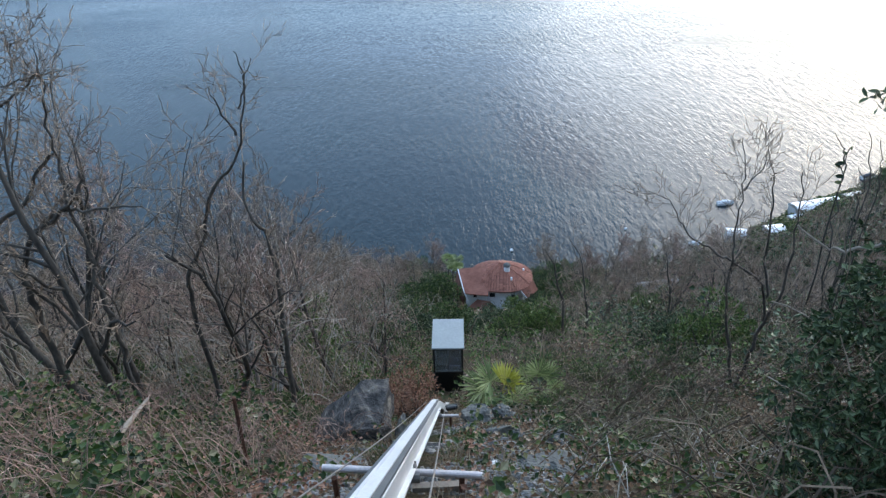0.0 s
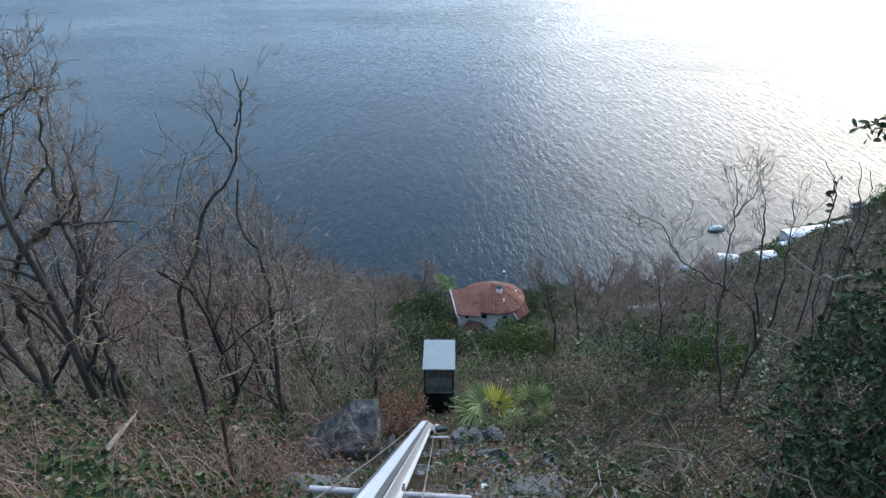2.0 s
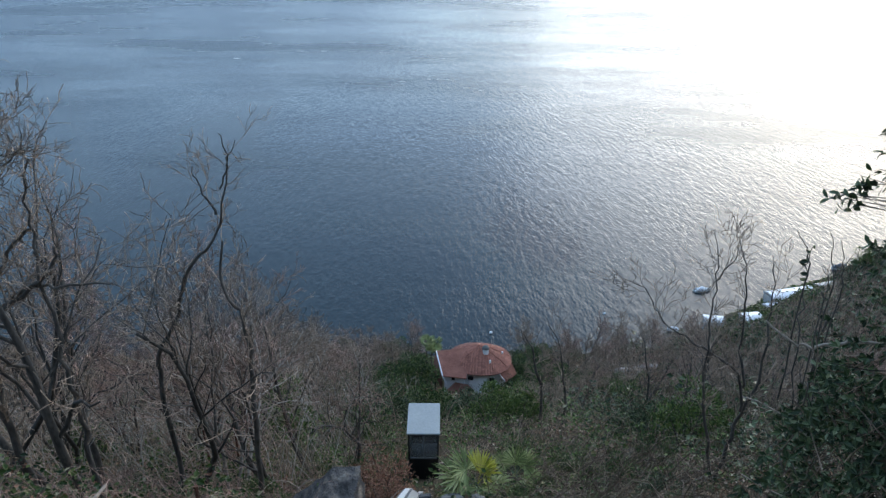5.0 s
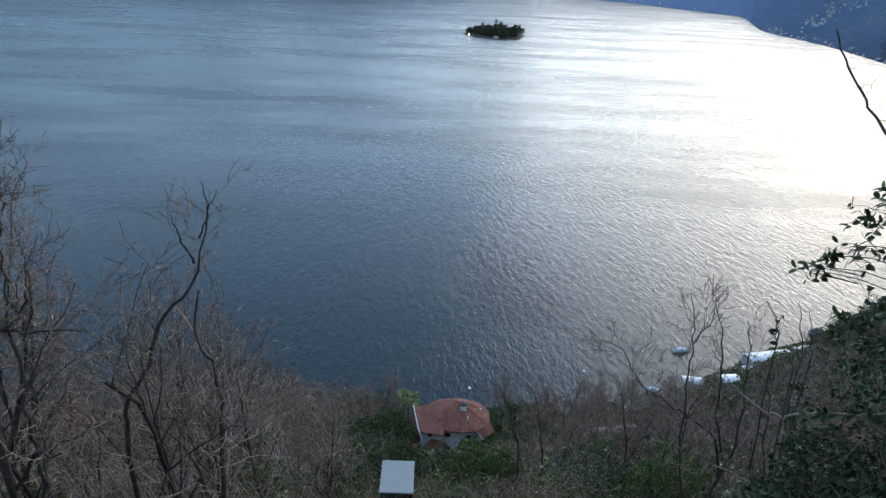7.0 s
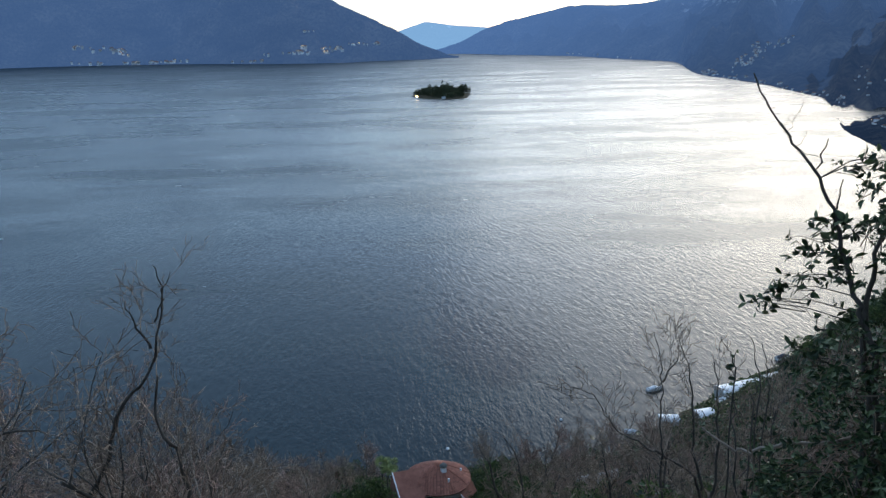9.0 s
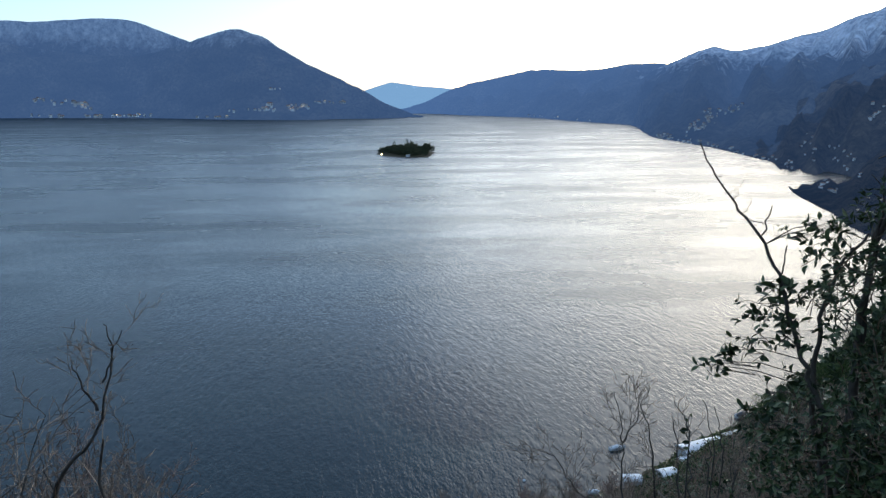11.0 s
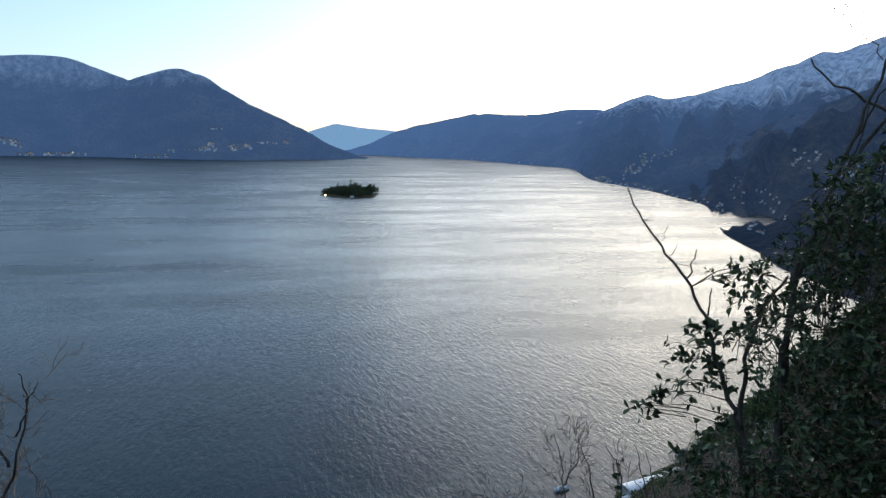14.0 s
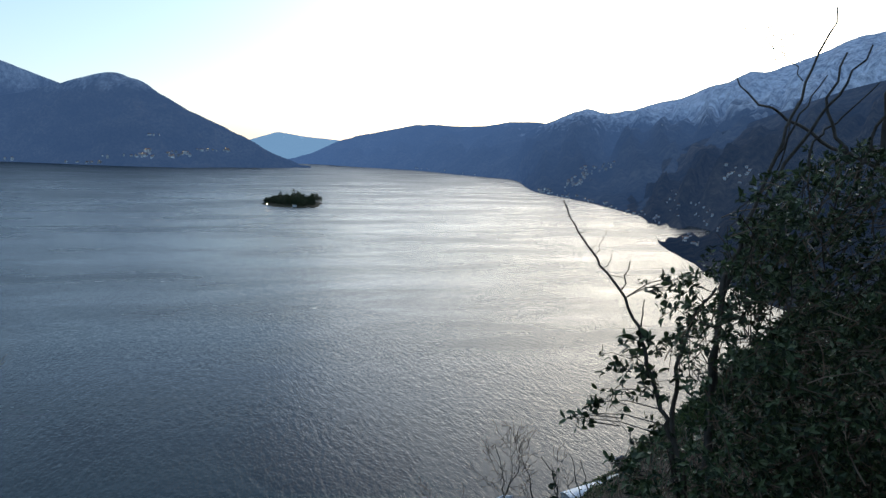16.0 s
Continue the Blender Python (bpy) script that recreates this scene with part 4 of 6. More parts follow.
# nearest trunks on the left, leaning a little down the slope
for kind, x, y, size in ((0, -7.6, 10.4, 0.95), (2, -8.9, 11.6, 0.95), (4, -9.6, 9.4, 0.9), (2, -6.9, 13.8, 0.85), (3, -6.2, 14.9, 0.95), (1, -5.2, 15.2, 0.95), (0, -4.6, 17.5, 0.8),
                         (3, -7.9, 17.0, 1.0), (1, -3.6, 18.8, 0.75), (4, -10.8, 15.5, 1.0), (2, -12.6, 13.6, 1.0)):
    plant(kind, x, y, size, (rnd.uniform(-6, 4), rnd.uniform(-8, 8)))
placed = []
tries = 0
while len(placed) < 140 and tries < 4000:
    tries += 1
    y = rnd.uniform(16, 112)
    x = rnd.uniform(-16 - y * 0.75, (-5.0 if y < 30 else -3.5) - y * 0.06)
    if any((x - a) ** 2 + (y - c) ** 2 < (1.6 + y * 0.024) ** 2 for a, c in placed):
        continue
    placed.append((x, y))
    plant(rnd.randrange(5) if y < 48 else rnd.randrange(5, 8), x, y, rnd.uniform(0.7, 1.05), (rnd.uniform(-8, 4), rnd.uniform(-8, 8)))
right = []
tries = 0
while len(right) < 70 and tries < 4000:
    tries += 1
    y = rnd.uniform(22, 112)
    x = rnd.uniform(9 + y * 0.05 if y < 70 else 13, 12 + y * 0.62)
    if any((x - a) ** 2 + (y - c) ** 2 < (2.0 + y * 0.026) ** 2 for a, c in right):
        continue
    right.append((x, y))
    plant(rnd.randrange(5) if y < 48 else rnd.randrange(5, 8), x, y, rnd.uniform(0.6, 0.85), (rnd.uniform(-8, 4), rnd.uniform(-8, 8)))


# taller trees along the shore, whose crowns stand out against the water
for k in range(44):
    left = k < 22
    x = -6.5 - 1.75 * k - rnd.uniform(0, 1.2) if left else 13.5 + 1.75 * (k - 22) + rnd.uniform(0, 1.4)
    y = shore_y(x) - rnd.uniform(14, 34) - (6 if left else 2)
    plant((5, 6, 7)[k % 3], x, y, rnd.uniform(0.9, 1.25), (rnd.uniform(-4, 4), rnd.uniform(-6, 6)))


# ---- trees whose limbs are drawn one by one ----
def drawn_tree(label, stems, seed, mats=("bark", "twig"), density=5, twig_len=0.9):
    """stems: (line of places from the top down, radius at the foot, radius at the top)."""
    r2 = random.Random(seed)
    ob = thing("bare_tree", label, "tree", "bare trees")
    fine = Buf()

    def sprout(p, d, length, r0, level):
        pts, rad = wander(r2, p, d, length, r0, r0 * 0.4, 5, 0.2, 0.05)
        fine.tube(pts, [max(x, 0.0045) for x in rad], 3, cap=False)
        if level:
            for _ in range(r2.randint(3, 5)):
                k = r2.randrange(1, 5)
                sprout(pts[k], off_axis(r2, (pts[k + 1] - pts[k]).normalized(), radians(r2.uniform(25, 55))), length * r2.uniform(0.35, 0.6), r0 * 0.55, level - 1)
    for line, r0, r1 in stems:
        pts = [Vector((x, y, z + EYE)) for x, y, z in line][::-1]
        n = len(pts)
        fine_pts, rad = [], []
        for i in range(n - 1):
            for k in range(4):
                f = k / 4
                a = pts[max(i - 1, 0)], pts[i], pts[i + 1], pts[min(i + 2, n - 1)]
                q = 0.5 * (2 * a[1] + (a[2] - a[0]) * f + (2 * a[0] - 5 * a[1] + 4 * a[2] - a[3]) * f * f + (3 * a[1] - a[0] - 3 * a[2] + a[3]) * f ** 3)
                fine_pts.append(q + Vector((r2.gauss(0, 0.015), r2.gauss(0, 0.06), r2.gauss(0, 0.015))))
                rad.append(r0 + (r1 - r0) * (i + f) / (n - 1))
        fine_pts.append(pts[-1])
        rad.append(r1)
        w = Buf()
        w.tube(fine_pts, rad, 7)
        part("stem", w, M[mats[0]], ob, smooth=True)
        for i in range(2, len(fine_pts) - 1):
            if r2.random() < density / 10:
                ax = (fine_pts[i + 1] - fine_pts[i]).normalized()
                sprout(fine_pts[i], (off_axis(r2, ax, radians(r2.uniform(25, 60))) + Vector((0, 0, 0.2))).normalized(), twig_len * r2.uniform(0.5, 1.2), rad[i] * 0.45, 2)
    part("crown", fine, M[mats[1]], ob)
    return ob


drawn_tree("gnarled dark bare oak standing in the brambles", [
    ([(-6.52, 10.0, -2.88), (-6.57, 10.0, -3.35), (-6.77, 10.0, -4.18), (-6.83, 10.0, -4.95), (-6.89, 10.0, -5.8), (-6.83, 10.0, -6.85), (-6.84, 10.0, -8.04), (-6.9, 10.0, -9.2), (-6.9, 10.0, -10.7)], 0.055, 0.008),
    ([(-6.57, 10.0, -3.29), (-6.94, 10.0, -3.57), (-7.61, 10.0, -3.89), (-8.24, 10.0, -4.07)], 0.03, 0.012),
    ([(-6.4, 10.0, -3.29), (-6.83, 10.0, -3.39), (-7.48, 10.0, -3.56), (-8.09, 10.0, -3.74)], 0.02, 0.008),
    ([(-5.6, 10.0, -5.69), (-5.96, 10.0, -5.65), (-6.8, 10.0, -5.68), (-7.29, 10.0, -5.85), (-7.81, 10.0, -6.25)], 0.045, 0.01),
    ([(-6.83, 10.0, -4.65), (-7.17, 10.0, -4.95), (-7.64, 10.0, -5.55), (-8.22, 10.0, -5.91), (-9.07, 10.0, -6.49)], 0.05, 0.02),
    ([(-6.51, 10.0, -4.96), (-6.72, 10.0, -5.44), (-7.41, 10.0, -5.99), (-7.85, 10.0, -6.37), (-8.25, 10.0, -7.24), (-8.33, 10.0, -8.18), (-8.28, 10.0, -9.35), (-8.28, 10.0, -10.85)], 0.09, 0.02)], 15, density=6, twig_len=0.9)
drawn_tree("tall thin bare tree with a forked tip among the wood", [
    ([(-4.23, 12, -3.63), (-4.13, 12, -4.03), (-4.41, 12, -5.24), (-4.69, 12, -5.9), (-5.21, 12, -6.4), (-5.64, 12, -7.53), (-6.18, 12, -8.56), (-6.3, 12, -9.82), (-6.2, 12, -13.0)], 0.062, 0.008),
    ([(-4.82, 12, -4.28), (-4.65, 12, -4.8), (-4.47, 12, -5.24)], 0.03, 0.008),
    ([(-3.95, 12, -3.75), (-4.1, 12, -4.1), (-4.3, 12, -4.7)], 0.02, 0.006)], 5, density=4)
drawn_tree("crooked bare tree with dark bark on the slope", [
    ([(-4.6, 12.4, -6.0), (-4.75, 12.4, -6.9), (-4.45, 12.4, -7.7), (-4.36, 12.4, -8.7), (-4.42, 12.4, -9.96), (-4.6, 12.4, -13.2)], 0.07, 0.02)], 6, density=7)
drawn_tree("many-limbed bare tree leaning over the brush", [
    ([(5.91, 14.0, -6.34), (6.13, 14.0, -7.24), (6.19, 14.0, -8.36), (6.27, 14.0, -9.31), (6.31, 14.0, -10.04), (6.51, 14.0, -11.29), (6.92, 14.0, -12.84), (7.21, 14.0, -14.6)], 0.05, 0.007),
    ([(6.55, 14.0, -6.71), (6.45, 14.0, -7.16), (6.21, 14.0, -7.63)], 0.022, 0.006),
    ([(7.4, 14.0, -7.17), (7.56, 14.0, -8.21), (7.69, 14.0, -9.32), (7.72, 14.0, -10.39), (7.51, 14.0, -11.47), (7.37, 14.0, -12.64), (7.21, 14.0, -14.6)], 0.06, 0.010),
    ([(4.03, 14.0, -7.61), (4.56, 14.0, -7.89), (4.94, 14.0, -8.52), (5.3, 14.0, -8.95), (5.87, 14.0, -9.31), (6.29, 14.0, -9.58), (6.88, 14.0, -9.95), (7.24, 14.0, -10.4), (7.51, 14.0, -11.47)], 0.04, 0.007),
    ([(6.7, 14.5, -6.72), (7.06, 14.5, -7.66), (7.2, 14.5, -8.58), (7.41, 14.5, -10.02), (7.57, 14.3, -10.94)], 0.04, 0.007)], 7, density=7, twig_len=1.0)
drawn_tree("slim bare trees rising from the brush", [
    ([(3.72, 30.0, -19.69), (4.33, 30.0, -20.67), (4.58, 30.0, -22.08), (5.01, 30.0, -23.55), (5.1, 30.0, -28.5)], 0.10, 0.02),
    ([(5.03, 30.0, -19.13), (5.77, 30.0, -20.48), (6.12, 30.0, -22.7), (6.35, 30.0, -24.42), (6.2, 30.0, -28.5)], 0.09, 0.015)], 8, density=8, twig_len=1.8)


# ---- evergreen shrubs round the house and down the lift's lane ----
def shrub(seed, size, leaf, count, mat, label, kind_name="shrub", category="shrub", upright=0.2):
    r2 = random.Random(seed)
    ob = thing(kind_name, label, category, "evergreen shrubs")
    wood, crown = Buf(), Buf()
    clumps = []
    for _ in range(16):
        a, h, rr = r2.uniform(0, 2 * math.pi), r2.uniform(0.15, 1.0), r2.uniform(0.2, 0.95)
        rr *= math.sqrt(max(0.05, 1 - (h - 0.35) ** 2 * 1.6))
        c = Vector((math.cos(a) * rr * size[0], math.sin(a) * rr * size[1], h * size[2]))
        clumps.append((c, r2.uniform(0.22, 0.42) * size[0]))
        pts, rad = wander(r2, Vector((0, 0, -0.4)), c.normalized(), c.length, 0.045, 0.012, 5, 0.08, 0.0)
        pts[-1] = c
        wood.tube(pts, rad, 5, cap=False)
    for _ in range(count):
        c, cr = clumps[r2.randrange(len(clumps))]
        d = Vector((r2.gauss(0, 1), r2.gauss(0, 1), r2.gauss(0.25, 0.9))).normalized()
        p = c + d * cr * (0.55 + 0.45 * r2.random())
        if p.z < -0.2:
            continue
        dd = (d + Vector((r2.gauss(0, 0.6), r2.gauss(0, 0.6), upright + r2.gauss(0, 0.5)))).normalized()
        crown.leaf(p, dd, d + Vector((0, 0, 0.6)), leaf * r2.uniform(0.7, 1.3), leaf * 0.42)
    part("stem", wood, M["bark"], ob)["kind"] = "stuff"
    part("crown", crown, M[mat], ob)
    return ob


SHRUBS = [
    shrub(1, (1.5, 1.4, 1.9), 0.17, 2600, "evergreen", "dense glossy green evergreen shrub on the slope"),
    shrub(2, (1.9, 1.8, 1.5), 0.15, 2800, "laurel", "broad dark green laurel shrub on the slope"),
    shrub(3, (1.2, 1.2, 2.6), 0.13, 2400, "shrub", "upright light green bamboo-like shrub", upright=0.9),
    shrub(4, (1.3, 1.2, 1.1), 0.10, 2000, "bramble", "low mixed green shrub with pale leaf undersides"),
]
r3 = random.Random(31)
shrub_used = set()


def bush(kind, x, y, size, sink=0.2):
    if -5 < x < 11.5 and 28 < y < 83:      # the view down to the house stays open
        size = min(size, max(7.3 - 0.09 * y, 0.8) / (3.0, 2.6, 3.8, 1.9)[kind])
    if kind not in shrub_used:
        shrub_used.add(kind)
        return stand(SHRUBS[kind], x, y, r3.uniform(0, 360), size, sink)
    return stand_copy(SHRUBS[kind], x, y, r3.uniform(0, 360), size, sink)


for kind, x, y, size in ((1, -3.9, 33, 1.5), (0, -1.6, 36, 1.35), (1, 1.4, 35, 1.3), (0, 3.6, 36, 1.5), (2, 2.6, 30, 1.4), (2, 4.2, 31, 1.2), (0, -4.2, 28, 1.0), (3, -2.8, 25, 1.2), (0, 0.2, 42, 1.5), (1, -2.4, 44, 1.6),
                         (0, 4.6, 44, 1.7), (1, 2.2, 50, 1.8), (0, -0.8, 54, 1.8), (2, 6.4, 40, 1.6), (1, -4.5, 60, 2.0), (0, -5.5, 78, 2.4), (1, -6.5, 84, 2.6), (1, -8.2, 80, 2.3), (0, -4.6, 74, 2.0),
                         (0, -9.5, 70, 2.2), (1, -12, 74, 2.4), (0, -11, 62, 2.0), (1, 11, 90, 2.0), (0, 12.6, 95, 2.4), (1, 9, 96, 2.2), (0, 13, 88, 1.8),
                         (0, 2, 63, 1.9), (1, -1.5, 66, 2.0), (3, 1.5, 71, 1.0), (1, 9.6, 83.2, 1.5), (0, 11.2, 85.5, 1.6), (0, 8.0, 80.5, 1.0), (0, 10.5, 80, 1.0), (3, -6.5, 52, 1.8), (1, 1.6, 18.2, 0.4), (1, 2.6, 18.6, 0.5), (3, -1.8, 20.5, 0.8), (3, 3.4, 22, 1.0), (1, -7.2, 94, 2.3), (0, -3.5, 98, 2.0)):
    bush(kind, x, y, size)
for kind, x, y, size in ((3, 2.3, 9.5, 0.32), (3, 3.2, 8.0, 0.35), (3, 3.6, 11, 0.45), (0, 2.0, 12.8, 0.3), (3, 4.5, 9.2, 0.42), (1, 5.0, 12, 0.4), (3, 2.8, 14.2, 0.5), (0, -3.6, 10.2, 0.34), (3, -4.6, 8.6, 0.36), (3, -3.3, 12.6, 0.45),
                         (0, -5.0, 12.8, 0.4), (3, -6.6, 7.6, 0.4), (3, -4.0, 6.4, 0.3), (3, -8.2, 9.0, 0.45), (1, 1.75, 8.7, 0.16), (1, 2.1, 7.6, 0.16), (0, 5.4, 16, 0.5), (3, 4.2, 17.5, 0.7), (0, 7.2, 18, 0.6), (3, -4.2, 16.4, 0.6), (0, -3.2, 18.6, 0.5), (3, -5.8, 19.5, 0.7)):
    bush(kind, x, y, size, 0.08)
for _ in range(70):
    y = r3.uniform(17, 118)
    s = r3.choice((-1, 1))
    x = s * r3.uniform(3.5 + y * 0.02, 7 + y * (0.5 if s > 0 else 0.42))
    if abs(x - HX) < 8 and -18 < y - HY < 8:
        continue
    bush(r3.choice((0, 0, 1, 2, 3, 3)), x, y, r3.uniform(0.7, 1.3) * (1 + y * 0.006))

for k in range(60):
    x = 58 + 270 * (k + r3.random()) / 60
    if any(abs(x - a) < 4.0 for a in (61.5, 70.0, 78, 85, 91, 96)):
        continue
    bush(r3.choice((0, 1, 1, 2)), x, shore_y(x) - r3.uniform(3, 14) - 0.02 * x, r3.uniform(1.6, 3.0) * (1 + 0.002 * x), 0.6)


# ---- palms ----
def fan(buf, c, d, size, r2, rays=26, spread=250):
    """A fan leaf: pleated fingers from one hub."""
    d = Vector(d).normalized()
    s = d.cross(Vector((0, 0, 1))).normalized()
    u = s.cross(d)
    face = (u * 0.8 + d * 0.2).normalized()
    for k in range(rays):
        a = radians(-spread / 2 + spread * k / (rays - 1) + r2.gauss(0, 2))
        e = (d * math.cos(a) + s * math.sin(a) + face * r2.uniform(-0.05, 0.18)).normalized()
        length = size * (0.78 + 0.22 * math.cos(a * 0.7)) * r2.uniform(0.9, 1.08)
        w = size * 0.085
        side = e.cross(face).normalized() * w * 0.5
        mid = Vector(c) + e * length * 0.6
        tip = Vector(c) + e * length - Vector((0, 0, length * r2.uniform(0.02, 0.16)))
        buf.add([tuple(Vector(c)), tuple(mid + side + face * 0.012), tuple(tip), tuple(mid - side + face * 0.012), tuple(mid - face * 0.02)], [(0, 4, 1), (4, 2, 1), (0, 3, 4), (4, 3, 2)])


def fan_palm(x, y, leaves, trunk, label, seed):
    """leaves: (turn, rise, stalk, size, young)."""
    r2 = random.Random(seed)
    ob = thing("fan_palm", label, "palm", "fan palms", at=pose(x, y, ground(x, y)))
    w = Buf()
    w.tube([(0, 0, -0.3), (0.03, 0, trunk * 0.5), (0, 0.02, trunk)], [0.13, 0.12, 0.10], 9)
    part("trunk", w, M["bark"], ob)
    for turn, rise, stalk, size, young in leaves:
        d = Vector((math.sin(radians(turn)) * math.cos(radians(rise)), math.cos(radians(turn)) * math.cos(radians(rise)), math.sin(radians(rise))))
        top = Vector((0, 0, trunk)) + d * stalk
        q = Buf()
        q.tube([(0, 0, trunk - 0.05), tuple(Vector((0, 0, trunk)) + d * stalk * 0.5 + Vector((0, 0, 0.03))), tuple(top)], [0.016, 0.012, 0.010], 5)
        fan(q, top, d, size, r2, spread=250 if not young else 120)
        part("frond", q, M["palm_young" if young else "palm"], ob, "young yellow-green frond" if young else "")
    return ob


fan_palm(0.92, 15.7, [(-95, 25, 0.6, 1.0, 0), (-75, 50, 0.6, 0.95, 0), (-130, 8, 0.5, 0.95, 0), (40, 66, 0.32, 0.85, 1), (95, 56, 0.3, 0.75, 1), (110, 15, 0.55, 0.7, 0), (170, 25, 0.4, 0.7, 0), (-40, 30, 0.5, 0.7, 0), (140, -5, 0.4, 0.6, 0)], 0.4, "small fan palm with yellow young fronds beside the lift", 3)
fan_palm(2.2, 16.8, [(-60, 35, 0.45, 0.62, 0), (60, 40, 0.45, 0.66, 0), (0, 60, 0.45, 0.62, 0), (110, 15, 0.45, 0.6, 0), (-110, 10, 0.45, 0.5, 0), (170, 20, 0.4, 0.6, 0)], 0.65, "dull green fan palm among shrubs", 4)
for k, (x, y, h) in enumerate(((-3.9, 92, 9.6), (-2.5, 93, 9.2), (-3.1, 90.5, 8.4))):
    rp = random.Random(60 + k)
    fan_palm(x, y, [(rp.uniform(0, 360), rp.uniform(-25, 65), 0.7, 0.95, 0) for _ in range(16)], h, "tall garden palm beside the house", 70 + k)


# ---- undergrowth ----
def scatter(name, label, category, mat, n, area, seed, maker, keep=None):
    """One sheet of many small pieces over an area of the slope."""
    r2 = random.Random(seed)
    q = Buf()
    x0, x1, y0, y1 = area
    for _ in range(n):
        x, y = r2.uniform(x0, x1), y0 + (y1 - y0) * r2.random() ** 1.25
        if keep and r2.random() > keep(x, y):
            continue
        maker(q, r2, x, y, ground(x, y))
    ob = new(name, q.mesh(name, M[mat]))
    return tagged(ob, label, category, kind="stuff")


def lane(x, y):
    """Nothing tall grows in the lift's lane."""
    c = -0.62 - 0.03 * y
    if abs(x - c) < 1.25 and y > 11:
        return 0.0
    return 0.0 if abs(x - c) < 0.32 else 0.12 if abs(x - c) < 0.75 else 1.0


def clear_lane(x, y):
    """No cane reaches over the beam."""
    return 0.0 if abs(x + 0.62 + 0.03 * y) < 1.3 else lane(x, y)


def patchy(x, y, seed, gain=1.6, base=0.5):
    return min(max(base + gain * fbm(x * 0.28, y * 0.28, seed, 3), 0.0), 1.0)


def flat_leaf(size, height):
    def make(q, r2, x, y, z):
        s = size * r2.uniform(0.6, 1.35) * (1 + 0.035 * max(y, 0))
        h = height * r2.random() ** 0.7 * (0.12 + 1.9 * max(0.0, fbm(x * 0.55, y * 0.55, 77, 3)))
        a = r2.uniform(0, 2 * math.pi)
        q.leaf((x, y, z + 0.02 + h), (math.cos(a), math.sin(a), r2.uniform(-0.5, 0.5)), (r2.gauss(0, 0.5), -0.5 + r2.gauss(0, 0.5), 1), s, s * 0.7, 0.12)
    return make


def cane(length, r, arch, sides=3):
    def make(q, r2, x, y, z):
        a = r2.uniform(0, 2 * math.pi)
        L = length * r2.uniform(0.5, 1.4)
        d = Vector((math.cos(a), math.sin(a), 0))
        up = r2.uniform(0.25, 1.0) * arch
        pts = []
        for k in range(6):
            f = k / 5
            p = Vector((x, y, 0)) + d * L * f * 0.8
            base = z if k == 0 else z + (ground(p.x, p.y) - z) * f
            pts.append((p.x + r2.gauss(0, 0.03), p.y + r2.gauss(0, 0.03), base - 0.03 + up * L * math.sin(math.pi * min(f * 0.85 + 0.05, 1)) + 0.02))
        rr = r * r2.uniform(0.6, 1.3) * (1 + 0.03 * max(y, 0))
        q.tube(pts, [rr * (1 - 0.12 * k) for k in range(6)], sides, cap=False)
    return make


def tuft(size):
    def make(q, r2, x, y, z):
        for _ in range(9):
            a = r2.uniform(0, 2 * math.pi)
            q.blade((x + r2.gauss(0, 0.04), y + r2.gauss(0, 0.04), z - 0.02), (math.cos(a) * 0.8, math.sin(a) * 0.8 - 0.1, r2.uniform(0.3, 1.2)), (0.3, -1, 0.4), size * r2.uniform(0.6, 1.4), 0.012 + 0.0008 * max(y, 0))
    return make


def pebble(size):
    """A broken stone, half sunk."""
    def make(q, r2, x, y, z):
        s = size * r2.uniform(0.4, 1.0) * (2.2 if r2.random() < 0.08 else 1)
        a = r2.uniform(0, 6.283)
        u, v = Vector((math.cos(a), math.sin(a) * 0.75, -math.sin(a) * 0.66)) * s, Vector((-math.sin(a), math.cos(a) * 0.75, -math.cos(a) * 0.66)) * s * r2.uniform(0.5, 0.9)
        c, n = Vector((x, y, z)), Vector((0, 0.6, 0.75)) * s * r2.uniform(0.25, 0.6)
        ring = [c + u, c + (u + v) * 0.75, c + v, c - u, c - v, c + (u - v) * 0.7]
        top = [c + (p - c) * r2.uniform(0.45, 0.8) + n for p in ring]
        q.add([tuple(p) for p in ring + top], [(k, (k + 1) % 6, 6 + (k + 1) % 6, 6 + k) for k in range(6)] + [(6, 7, 8, 9, 10, 11)])
    return make


LEFT, RIGHT = (-15, 0.2, 2.5, 17), (-0.2, 13, 2.5, 19)
scatter("bramble_leaves", "dark green bramble and ivy leaves over the slope", "undergrowth", "bramble", 46000, LEFT, 1, flat_leaf(0.084, 1.05), lambda x, y: lane(x, y) * patchy(x, y, 1, 2.4, 0.8) * (0.15 if x > -2.6 else 1))
scatter("bramble_canes", "tangled reddish bramble canes", "undergrowth", "twig_red", 6000, LEFT, 2, cane(1.0, 0.0045, 0.95), lambda x, y: clear_lane(x, y) * (0.15 if x > -2.4 else 1))
scatter("dry_litter", "brown dry leaves lying on the soil", "leaf litter", "litter", 20000, (-15, 13, 2.5, 18), 3, flat_leaf(0.06, 0.05), lambda x, y: 0.0 if abs(x + 0.62 + 0.03 * y) < 0.3 else 1.0)
scatter("dry_bracken", "withered russet bracken on the slope", "undergrowth", "russet", 19000, LEFT, 4, flat_leaf(0.055, 0.95), lambda x, y: lane(x, y) * patchy(x, y, 9, 2.2, 0.4))
scatter("brush_bracken", "withered brown bracken in the brush", "undergrowth", "litter", 22000, RIGHT, 51, flat_leaf(0.055, 0.6), lambda x, y: lane(x, y) * patchy(x, y, 90, 2.2, 0.45) * (1 if x > 1.3 else 0.3))
